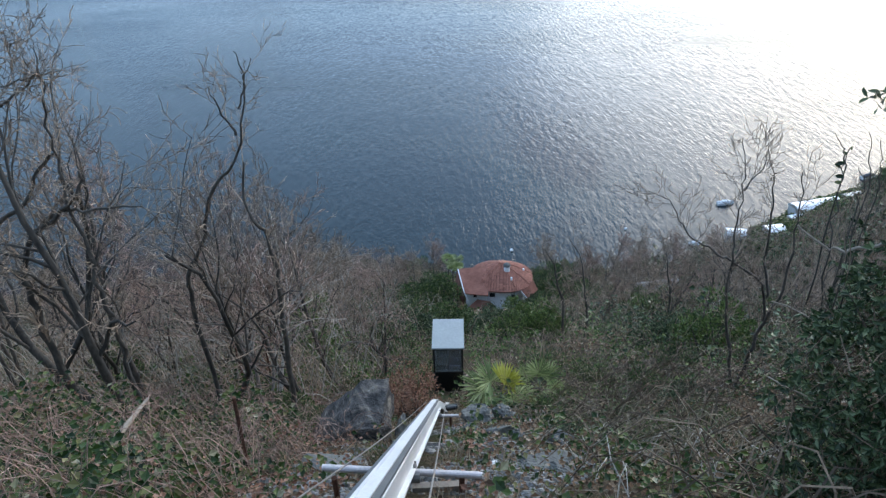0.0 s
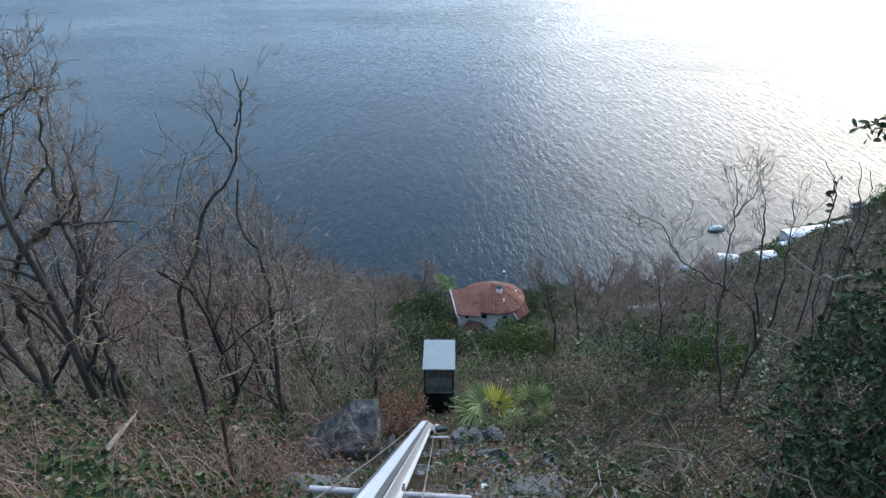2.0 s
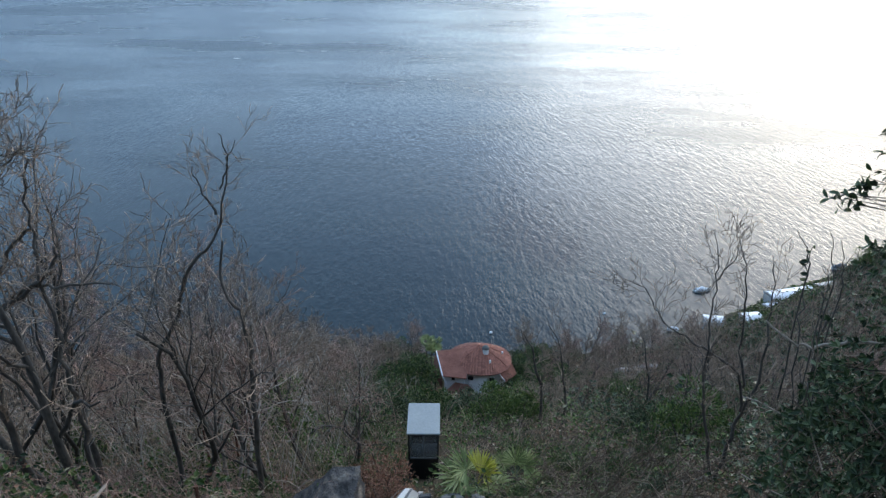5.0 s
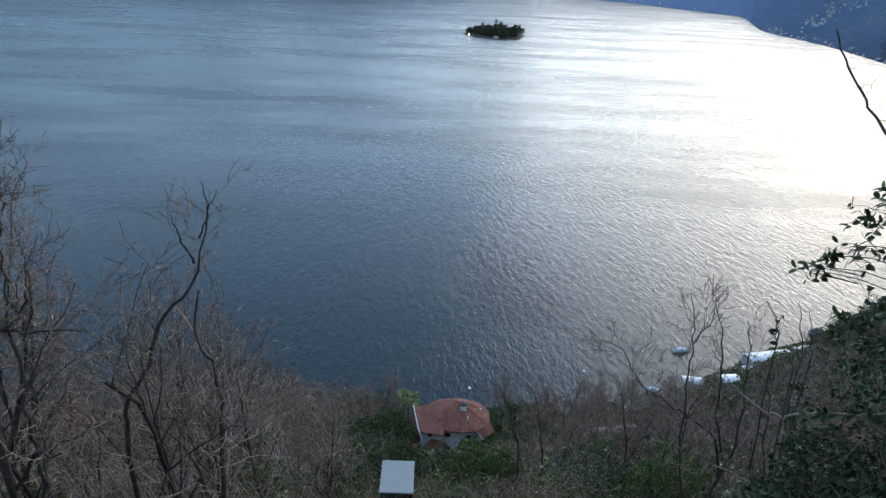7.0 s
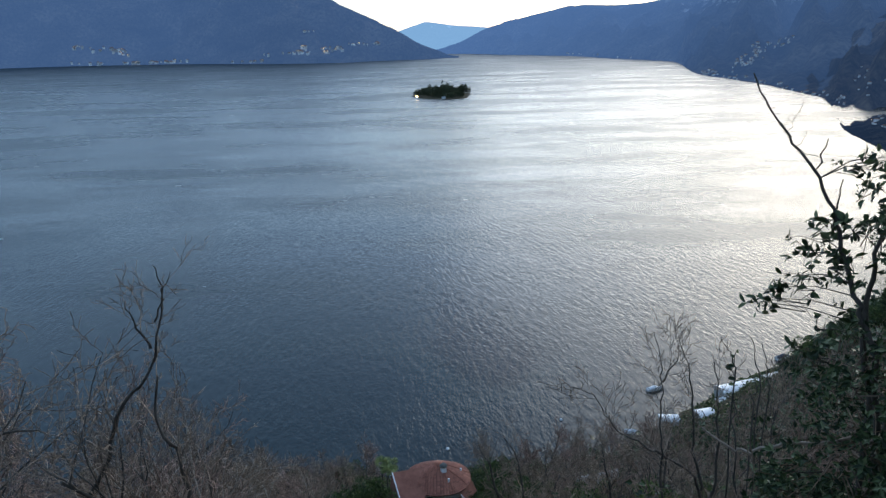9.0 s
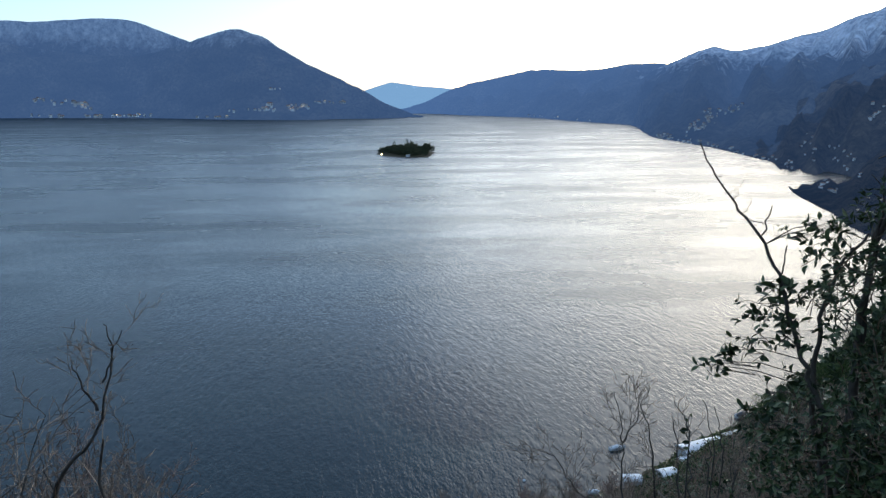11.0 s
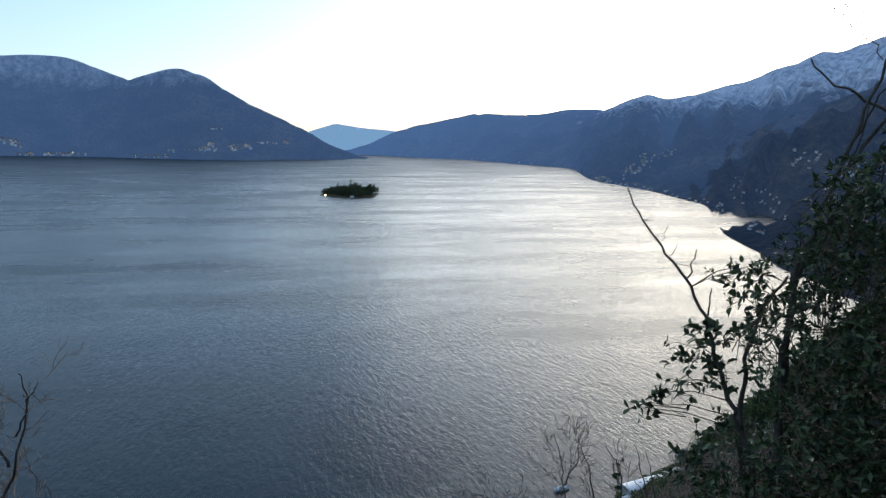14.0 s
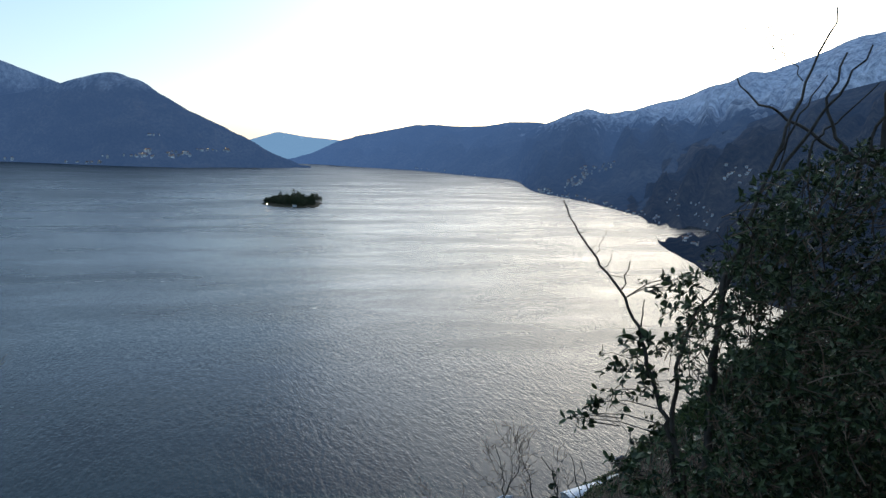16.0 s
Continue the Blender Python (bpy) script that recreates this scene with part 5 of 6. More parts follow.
scatter("brush_leaves", "sparse green leaves in the brush", "undergrowth", "bramble", 40000, RIGHT, 5, flat_leaf(0.078, 0.85), lambda x, y: lane(x, y) * patchy(x, y, 5, 2.4, 0.38) * (1 if x > 1.6 else 0.1))
scatter("dead_branches", "grey tangle of dead branches and stalks", "brushwood", "dead_cane", 4600, RIGHT, 6, cane(1.5, 0.0085, 0.7), lambda x, y: clear_lane(x, y) * (1 if x > 1.6 else 0.15) * patchy(x, y, 70, 2.4, 0.5))
scatter("pale_branches", "bleached dead twigs lying across the brush", "brushwood", "bark_pale", 1200, RIGHT, 7, cane(1.0, 0.0055, 0.4), lambda x, y: clear_lane(x, y) * (1 if x > 1.0 else 0.35) * patchy(x, y, 80, 2.4, 0.5))
scatter("cane_heap", "heap of bleached arching dry canes in the brush", "brushwood", "grass", 900, (2.6, 6.4, 6.0, 12.5), 65, cane(1.1, 0.006, 0.8), lambda x, y: patchy(x, y, 66, 2.0, 0.6))
scatter("dry_grass", "tufts of dry straw-coloured grass", "grass", "grass", 5000, (-9, 11, 3, 19), 8, tuft(0.22), lambda x, y: patchy(x, y, 14, 2.0, 0.3) * (0 if abs(x + 0.62 + 0.03 * y) < 0.4 else 1))
scatter("green_tufts", "low green tufts on the lift's lane", "grass", "shrub", 700, (-3, 4, 5, 18), 18, tuft(0.16), lambda x, y: patchy(x, y, 22, 2.5, 0.1) * (0 if abs(x + 0.62 + 0.03 * y) < 0.4 else 1))
scatter("gravel", "loose grey schist gravel in the lift's lane", "gravel", "gravel", 9000, (-2.6, 1.9, 3.0, 14), 61, pebble(0.055), lambda x, y: patchy(x * 1.6, y * 1.6, 62, 2.6, 0.5) * (1 if abs(x + 0.5) < 1.6 else 0.35))
BELOW = (-40, 34, 17, 120)
off_house = lambda x, y: 0.0 if (abs(x - HX) < 6 and abs(y - HY) < 5.5) else 1.0
scatter("hill_leaves", "mixed green undergrowth down the slope", "undergrowth", "bramble", 60000, BELOW, 10, flat_leaf(0.12, 1.0), lambda x, y: patchy(x * 0.5, y * 0.5, 30, 1.6, 0.35) * off_house(x, y))
scatter("hill_litter", "dry brown leaves and bracken down the slope", "leaf litter", "litter", 40000, BELOW, 11, flat_leaf(0.10, 0.5), lambda x, y: patchy(x * 0.5, y * 0.5, 40, 1.6, 0.55) * off_house(x, y))
scatter("hill_saplings", "thin bare saplings and stalks down the slope", "brushwood", "twig", 9000, BELOW, 12, cane(2.2, 0.009, 1.3), lambda x, y: (0.0 if abs(x + 1) < 2.2 and y < 26 else 0.2 if -4.5 < x < 9 and y < 75 else 1.0) * (0 if abs(x - HX) < 8 and 70 < y < 88 else 1) * off_house(x, y))
scatter("pale_saplings", "pale thin saplings in the wood", "brushwood", "bark_pale", 1500, (-34, -3.5, 14, 70), 13, cane(2.4, 0.009, 1.4))
MID = (-11, 18, 15.5, 36)
scatter("mid_leaves", "low green and yellowing shrubs below the lift's lane", "undergrowth", "shrub", 46000, MID, 41, flat_leaf(0.085, 1.4), lambda x, y: lane(x, y) * patchy(x, y, 44, 2.0, 0.35))
scatter("mid_bracken", "withered bracken among the shrubs", "undergrowth", "litter", 24000, MID, 42, flat_leaf(0.065, 1.0), lambda x, y: lane(x, y) * patchy(x, y, 54, 2.0, 0.35))
scatter("mid_stalks", "thin dry stalks among the shrubs", "brushwood", "twig", 4200, MID, 43, cane(1.3, 0.006, 1.0), lambda x, y: lane(x, y))
SIDE_HILL = (8, 62, -2, 48)
beyond = lambda x, y: 0.0 if math.hypot(x, y) < 9.5 else 1.0
scatter("side_leaves", "dark evergreen thicket on the hillside", "undergrowth", "laurel", 50000, SIDE_HILL, 46, flat_leaf(0.13, 2.2), lambda x, y: beyond(x, y))
scatter("side_stalks", "bare thicket stalks on the hillside", "brushwood", "dead_cane", 5000, SIDE_HILL, 47, cane(2.2, 0.008, 1.3), lambda x, y: beyond(x, y))
FAR_RIGHT = (26, 330, 8, 420)
on_land = lambda x, y: 1.0 if (not 55 < x < 102 or ground(x, y) > 11) and ground(x, y) > (3.0 if x < 98 else 0.8) and math.hypot(x, y) > 45 else 0.0
scatter("far_wood", "distant mixed evergreen wood on the lakeside slope", "wood", "laurel", 120000, FAR_RIGHT, 15, flat_leaf(0.34, 4.5), lambda x, y: on_land(x, y) * patchy(x * 0.2, y * 0.2, 50, 1.8, 0.35))
scatter("far_bare_wood", "distant bare wood on the lakeside slope", "wood", "twig", 18000, FAR_RIGHT, 16, cane(4.0, 0.014, 1.4), lambda x, y: on_land(x, y) * patchy(x * 0.2, y * 0.2, 60, 1.5, 0.6))
SHORE_STRIP = (38, 128, 40, 172)
shore_land = lambda x, y: 1.0 if ground(x, y) > (2.2 if x < 100 else 0.6) and not any(math.hypot(x - a, y - c) < 7 for a, c in ((61.3, 137), (70, 137.4), (79.6, 146.6), (82, 150), (88, 151.5), (95.6, 154))) else 0.0
scatter("shore_thicket", "dark evergreen thicket above the lake shore", "wood", "laurel", 60000, SHORE_STRIP, 91, flat_leaf(0.16, 3.0), lambda x, y: shore_land(x, y) * patchy(x * 0.4, y * 0.4, 92, 2.0, 0.55))
scatter("shore_undergrowth", "low green undergrowth on the lake shore", "undergrowth", "bramble", 26000, (52, 112, 118, 172), 94, flat_leaf(0.10, 0.9), lambda x, y: 1.0 if ground(x, y) > 0.9 else 0.0)
scatter("shore_saplings", "bare brown saplings above the lake shore", "brushwood", "twig_red", 9000, SHORE_STRIP, 93, cane(3.4, 0.009, 1.5), shore_land)
russet = shrub(9, (0.9, 0.8, 1.2), 0.09, 1500, "russet", "small beech bush with withered russet leaves", "beech_bush")
stand(russet, -2.05, 15.2, 0, 1.25)
stand_copy(russet, -1.6, 14.4, 90, 0.85)
stand_copy(russet, -7.0, 17.6, 40, 0.9)
stand_copy(russet, -2.9, 16.2, 200, 0.8)

# fence posts, a dead branch, litter
for x, y, h, lean in ((-2.88, 5.72, 1.39, 2.0), (-7.76, 16.79, 1.9, -1.0), (-7.07, 17.44, 2.2, 0.8)):
    q = Buf()
    g = ground(x, y)
    r = 0.018 + 0.0012 * y
    q.tube([(0, 0, -0.4), (0, 0, h * 0.5), (0.01, 0, h)], [r, r, r * 0.95], 6)
    po = new("fence_post", q.mesh("fence_post", M["rust"]))
    po.matrix_basis = pose(x, y, g, 0, lean, 0)
    tagged(po, "thin rusty iron fence post standing in the brush", "fence post", "old fence posts")
q = Buf()
a, e = (pose(x, y, ground(x, y), 0, lean) @ Vector((0, 0, h - 0.08)) for x, y, h, lean in ((-7.76, 16.79, 1.9, -1.0), (-7.07, 17.44, 2.2, 0.8)))
q.tube([a, a.lerp(e, 0.5) - Vector((0, 0, 0.05)), e], [0.008] * 3, 5)
tagged(new("fence_wire", q.mesh("fence_wire", M["rust"])), "rusty wire strung between two fence posts", "wire")
q = Buf()
a, e = Vector((-4.65, 5.60, EYE -6.76)), Vector((-4.66, 6.90, EYE -7.06))
q.tube([a, a.lerp(e, 0.4) + Vector((0.04, 0, 0.05)), e], [0.05, 0.042, 0.022], 7)
tagged(new("dead_branch", q.mesh("dead_branch", M["wood"])), "bleached dead branch lying in the brambles", "branch")
for x, y, w in ((0.27, 6.2, 0.075), (0.6, 10.8, 0.05), (-5.2, 20.0, 0.12)):
    sc = boxed(-w, -w * 0.7, 0, w, w * 0.7, w * 0.5, w * 0.2)
    so = new("plastic_scrap", sc.mesh("plastic_scrap", M["white"]))
    so.matrix_basis = pose(x, y, ground(x, y) + 0.0, -35, 10, 30)
    tagged(so, "crumpled white plastic scrap on the slope", "litter", "plastic scraps")


# ---- the evergreen bush close on the slope ----
def close_bush():
    r2 = random.Random(12)
    ob = thing("evergreen_bush", "dark evergreen bush with leathery leaves close on the slope", "bush")
    leaves = Buf()

    def spray(p, d, count, size, shape=leaves.oval):
        """A twig end with its whorl of leaves."""
        for k in range(count):
            a = off_axis(r2, d, radians(r2.uniform(25, 85)))
            a = (a + Vector((0, 0, r2.uniform(-0.45, 0.25)))).normalized()
            shape(p - d * r2.uniform(0, 0.12), a, d + Vector((r2.gauss(0, 0.3), r2.gauss(0, 0.3), 0.5)), size * r2.uniform(0.7, 1.25), size * 0.48 * r2.uniform(0.8, 1.15), 0.16)

    def stem(line, r0, r1, mat="bark", leafy_from=None, per=3):
        pts = [Vector((x, y, z + EYE)) for x, y, z in line]
        q = Buf()
        fine = []
        for i in range(len(pts) - 1):
            for k in range(4):
                fine.append(pts[i].lerp(pts[i + 1], k / 4) + Vector((r2.gauss(0, 0.008), r2.gauss(0, 0.02), r2.gauss(0, 0.008))))
        fine.append(pts[-1])
        n = len(fine)
        q.tube(fine, [r1 + (r0 - r1) * i / (n - 1) for i in range(n)], 6)
        part("stem", q, M[mat], ob, smooth=True)
        return fine

    twig = stem([(3.22, 5.72, -0.17), (3.33, 5.64, -0.46), (3.47, 5.53, -0.68), (3.62, 5.39, -0.93), (3.75, 5.24, -1.24), (3.77, 5.17, -1.4), (3.82, 5.02, -1.74), (3.86, 4.86, -2.03), (3.91, 4.71, -2.28), (3.95, 4.56, -2.9), (4.1, 4.6, -5.4)], 0.028, 0.006)
    stem([(3.71, 5.38, -0.68), (3.64, 5.38, -0.95)], 0.008, 0.005)
    stem([(3.81, 5.25, -1.02), (3.77, 5.22, -1.24)], 0.008, 0.005)
    for a, e in (((3.40, 5.58, -0.6), (3.50, 5.6, -0.52)), ((3.33, 5.64, -0.46), (3.42, 5.66, -0.40)), ((3.52, 5.5, -0.76), (3.62, 5.52, -0.62)), ((3.45, 5.56, -0.66), (3.62, 5.62, -0.40)), ((3.56, 5.45, -0.82), (3.84, 5.5, -0.83))):
        m = ((a[0] + e[0]) / 2 + 0.02, (a[1] + e[1]) / 2, (a[2] + e[2]) / 2 - 0.03)
        stem([e, m, a], 0.004, 0.0018)
    lines = [
        stem([(4.41, 5.09, -0.89), (4.24, 5.15, -1.19), (4.12, 5.14, -1.51), (4.04, 5.06, -1.89), (3.95, 4.93, -2.29), (3.98, 4.73, -2.75), (4.15, 4.7, -5.4)], 0.03, 0.012),
        stem([(4.75, 5.14, -0.45), (4.57, 5.2, -0.99), (4.48, 5.11, -1.55), (4.35, 4.95, -2.2), (4.27, 4.74, -2.8), (4.25, 4.8, -5.6)], 0.045, 0.02),
        stem([(5.02, 4.65, 1.47), (4.96, 4.81, 1.0), (4.87, 4.95, 0.5), (4.77, 5.04, 0.01), (4.56, 5.14, -0.7), (4.4, 5.04, -1.54), (4.3, 4.9, -3.0), (4.3, 4.9, -5.6)], 0.035, 0.006),
        stem([(5.22, 4.51, 1.16), (5.11, 4.7, 0.78), (4.97, 4.86, 0.41), (4.8, 5.01, 0.01)], 0.018, 0.007),
        stem([(4.64, 5.37, 0.95), (4.83, 5.24, 0.73), (5.02, 5.07, 0.6), (5.26, 4.85, 0.37), (5.53, 4.57, 0.19)], 0.02, 0.006),
        stem([(5.25, 4.77, 1.16), (5.21, 4.89, 0.65), (5.36, 4.75, 0.23)], 0.02, 0.008),
        stem([(5.5, 4.5, 1.3), (5.55, 4.6, 0.8), (5.5, 4.6, 0.2)], 0.025, 0.012),
        stem([(5.15, 4.85, 0.95), (5.0, 4.95, 0.62), (4.85, 5.03, 0.25)], 0.012, 0.005),
        stem([(5.45, 4.6, 0.9), (5.3, 4.8, 0.62), (5.15, 4.9, 0.4), (5.0, 4.95, 0.0)], 0.014, 0.005),
        stem([(5.62, 4.45, 1.0), (5.5, 4.6, 0.55), (5.4, 4.7, 0.1)], 0.02, 0.008),
        stem([(4.66, 5.2, 1.32), (4.74, 5.1, 1.22), (4.83, 5.0, 1.12), (4.93, 4.88, 0.9)], 0.005, 0.002),
        stem([(4.78, 5.0, 1.45), (4.83, 5.0, 1.12)], 0.003, 0.002),
        stem([(4.98, 4.98, 0.75), (4.92, 5.0, 0.3), (4.8, 5.05, -0.1)], 0.01, 0.004),
        stem([(2.52, 4.64, -2.84), (2.73, 4.46, -2.94), (2.83, 4.41, -2.93), (3.04, 4.34, -2.81), (3.8, 4.4, -2.9), (4.3, 4.8, -3.6)], 0.018, 0.008, "wood"),
        stem([(2.3, 4.3, -3.3), (2.8, 4.1, -3.5), (3.6, 4.2, -3.6)], 0.012, 0.005, "wood"),
        stem([(2.25, 3.9, -3.75), (2.8, 3.8, -3.95), (3.4, 4.0, -4.4)], 0.012, 0.005, "wood"),
    ]
    # sparse sprays along the outer twigs
    for p in ((3.66, 5.25, -1.38), (3.74, 5.2, -1.3), (3.62, 5.25, -1.5), (3.75, 5.1, -1.55), (3.55, 5.24, -1.62), (3.41, 5.22, -1.9), (3.24, 5.25, -2.04), (3.33, 5.22, -2.0), (3.5, 5.2, -1.8), (3.98, 5.18, -0.81), (3.92, 5.16, -0.88), (4.05, 5.16, -0.84),
              (3.7, 5.1, -1.75), (3.85, 5.05, -1.6), (3.95, 5.1, -1.45), (4.05, 5.1, -1.3), (4.1, 5.1, -1.1), (3.6, 5.0, -2.2), (3.75, 4.95, -2.1), (3.5, 5.0, -2.45)):
        v = Vector((p[0], p[1], p[2] + EYE))
        back = min(twig + lines[0] + lines[1], key=lambda s: (s - v).length + (0.4 if s.z > v.z else 0))
        q = [back, back.lerp(v, 0.55) + Vector((0, 0, 0.04)), v]
        w = Buf()
        w.tube(q, [0.006, 0.005, 0.004], 4, cap=False)
        part("stem", w, M["bark"], ob)
        for _ in range(2):
            spray(v + Vector((r2.gauss(0, 0.05), r2.gauss(0, 0.06), r2.gauss(0, 0.05))), (v - back).normalized(), 5, 0.10)
        for _ in range(3):
            u = v + Vector((r2.gauss(0.02, 0.13), r2.gauss(0, 0.1), r2.gauss(-0.03, 0.14)))
            w = Buf()
            w.tube([back.lerp(v, 0.55), (v + u) / 2 + Vector((0, 0, 0.02)), u], [0.004, 0.003, 0.002], 3, cap=False)
            part("stem", w, M["bark"], ob)
            spray(u, (u - back).normalized(), 4, 0.085)
    for _ in range(26):
        f = r2.random()
        p = Vector((4.66, 5.2, 1.32 + EYE)).lerp(Vector((4.83, 5.0, 1.12 + EYE)), f) + Vector((r2.gauss(0, 0.07), r2.gauss(0, 0.05), r2.uniform(-0.05, 0.16)))
        leaves.leaf(p, (r2.gauss(0, 1), r2.gauss(0, 1), r2.gauss(0, 1)), (0, -1, 0.3), 0.028, 0.016)
    # the dense body
    fine = Buf()
    els, azs = [-56, -48, -40, -34, -28, -22, -17, -12, -7, -2, 1, 3], [33.5, 32.0, 30.5, 30.5, 33.0, 37.0, 39.0, 38.6, 37.6, 39.6, 41.8, 46.5]
    made = 0
    while made < 15500:
        az, el, rg = r2.uniform(28, 68), r2.uniform(-57, 3.5), r2.uniform(5.3, 8.6)
        edge = float(np.interp(el, els, azs)) + 5.0 * fbm(el * 0.16, rg * 0.7, az * 0.16, 3)
        if az < edge or r2.random() > 0.08 + ((az - edge) / 7) ** 1.4:
            continue
        a, e = radians(az), radians(el)
        p = Vector((rg * math.cos(e) * math.sin(a), rg * math.cos(e) * math.cos(a), rg * math.sin(e) + EYE))
        if p.z < ground(p.x, p.y) + 0.05 or fbm(p.x * 1.5, p.y * 1.5, p.z * 1.5, 3) < -0.22 or (p - Vector((0.3, 0.1, EYE))).length < 2.4:
            made += 1 if p.z < ground(p.x, p.y) else 0
            continue
        d = Vector((p.x - 4.6, p.y - 5.0, 0.5 + 0.3 * (p.z - EYE + 2)))
        d = (d.normalized() + Vector((r2.gauss(0, 0.5), r2.gauss(0, 0.5), r2.gauss(0, 0.5)))).normalized()
        if r2.random() < 0.55:
            pts, rad = wander(r2, p - d * 0.35, d, 0.35, 0.006, 0.003, 3, 0.15, 0)
            fine.tube(pts, rad, 3, cap=False)
        spray(p, d, 9, 0.066, leaves.leaf)
        made += 1
    # upright sprigs before the bush, one with a whorl of leaves
    for top, low in (((2.83, 4.62, -2.04), (2.96, 4.62, -2.56)), ((2.93, 4.62, -2.12), (3.03, 4.62, -2.59)), ((2.61, 4.62, -2.06), (2.73, 4.62, -2.3)), ((2.86, 4.62, -2.35), (2.92, 4.62, -2.63))):
        foot = (low[0] + 0.05, low[1], low[2] - 1.3)
        stem([top, ((top[0] + low[0]) / 2 + 0.01, low[1], (top[2] + low[2]) / 2), low, foot], 0.007, 0.0025)
    sprig = stem([(2.74, 4.63, -2.18), (2.72, 4.62, -2.34), (2.75, 4.6, -2.52), (2.72, 4.5, -2.8), (2.8, 4.4, -3.6)], 0.007, 0.003)
    for k, v in enumerate(sprig[:7]):
        leaves.oval(v, (r2.gauss(0, 1), r2.gauss(0, 0.6), r2.uniform(-0.5, 0.5)), (0.3 * (-1) ** k, -1, 0.6), 0.062, 0.034)
    part("twig_work", fine, M["dead_cane"], ob)["kind"] = "stuff"
    part("foliage", leaves, M["laurel"], ob)
    return ob


close_bush()


# ---- island ----
def island(x, y):
    ob = thing("island", "small wooded island in the lake", "island", at=pose(x, y, 0))
    r2 = random.Random(8)
    q = Buf()
    n = 40
    for f, z in ((0.93, -1.0), (0.90, 0.5), (0.75, 1.2), (0.0, 2.5)):
        q.v += [(f * (52 + 9 * fbm(math.cos(k / n * 6.283) * 1.5, math.sin(k / n * 6.283) * 1.5, 2)) * math.cos(k / n * 6.283), f * (85 + 22 * fbm(math.cos(k / n * 6.283) * 1.2, math.sin(k / n * 6.283) * 1.2, 5)) * math.sin(k / n * 6.283), z) for k in range(n)]
    q.f = [(i * n + k, i * n + (k + 1) % n, (i + 1) * n + (k + 1) % n, (i + 1) * n + k) for i in range(3) for k in range(n)]
    part("shore", q, M["ground"], ob)
    crown = Buf()
    lobes = ((-31, 14, 20, 16, 3.5, 26), (-12, 0, 24, 40, 10, 70), (8, -38, 26, 26, 6, 60), (8, 15, 18, 40, 12, 60), (38, 30, 13, 16, 9, 30), (22, 10, 10, 20, 4, 14))
    for lx, ly, lrx, lry, lh, many in lobes:
        for _ in range(many):
            a, f = r2.uniform(0, 6.283), math.sqrt(r2.random())
            cx, cy = lx + lrx * f * math.cos(a), ly + lry * f * math.sin(a)
            h = lh * r2.uniform(0.6, 1.3) * (1.15 - 0.5 * f) + 2
            wdt = r2.uniform(2.0, 4.0)
            if r2.random() < 0.16:
                h, wdt = h * 1.35, 1.5
            for _ in range(56):
                d = Vector((r2.gauss(0, 1), r2.gauss(0, 1), r2.gauss(0, 1))).normalized()
                p = Vector((cx, cy, 1.5 + h * 0.5)) + Vector((d.x * wdt, d.y * wdt, d.z * h * 0.5)) * r2.uniform(0.6, 1.0)
                crown.leaf(p, d + Vector((r2.gauss(0, 0.4), r2.gauss(0, 0.4), 0.3)), d, 1.8, 1.4)
    t = part("wood", crown, M["island"], ob, "dense evergreen wood")
    t["kind"] = "stuff"
    b1 = part("villa", boxed(-6, -84, 1, 0, -79, 4.6, 0.2), M["village_wall"], ob, "pale villa on the island's shore")
    part("lamp", boxed(-44, -62, 3.0, -42, -60.5, 5.0, 0.1), M["lamp"], ob, "warm glowing shore lamp")
    return ob


island(80, 1150)


# ---- villages on the far shores ----
def village_house(label, w, d, h, seed):
    ob = thing("village_house", label, "house", "lakeside village houses")
    q = Buf()
    q.box(-w / 2, -d / 2, -3, w / 2, d / 2, h)
    wall = part("wall", q, M["village_wall"], ob)
    q = Buf()
    e = 0.5
    q.add([(-w / 2 - e, -d / 2 - e, h), (w / 2 + e, -d / 2 - e, h), (w / 2 + e, d / 2 + e, h), (-w / 2 - e, d / 2 + e, h), (-w / 4, 0, h + w * 0.22), (w / 4, 0, h + w * 0.22)], [(0, 1, 5, 4), (1, 2, 5), (2, 3, 4, 5), (3, 0, 4), (3, 2, 1, 0)])
    part("roof", q, M["village_roof"], ob)
    for k in range(3):
        for z in (1.0, h * 0.55):
            x = -w / 2 + w * (k + 0.5) / 3
            q = Buf()
            q.box(x - 0.55, -d / 2 - 0.08, z, x + 0.55, -d / 2 - 0.02, z + 1.4)
            part("window", q, M["glass_dark"], ob)
    return ob


HOUSES = [village_house("pale plastered village house with a tiled roof", 11, 9, 7, 1), village_house("long white village house on the hillside", 16, 9, 6, 2), village_house("tall pale village house by the shore", 9, 9, 10, 3)]
deps = bpy.context.evaluated_depsgraph_get()
deps.update()
house_used = set()
rv = random.Random(5)


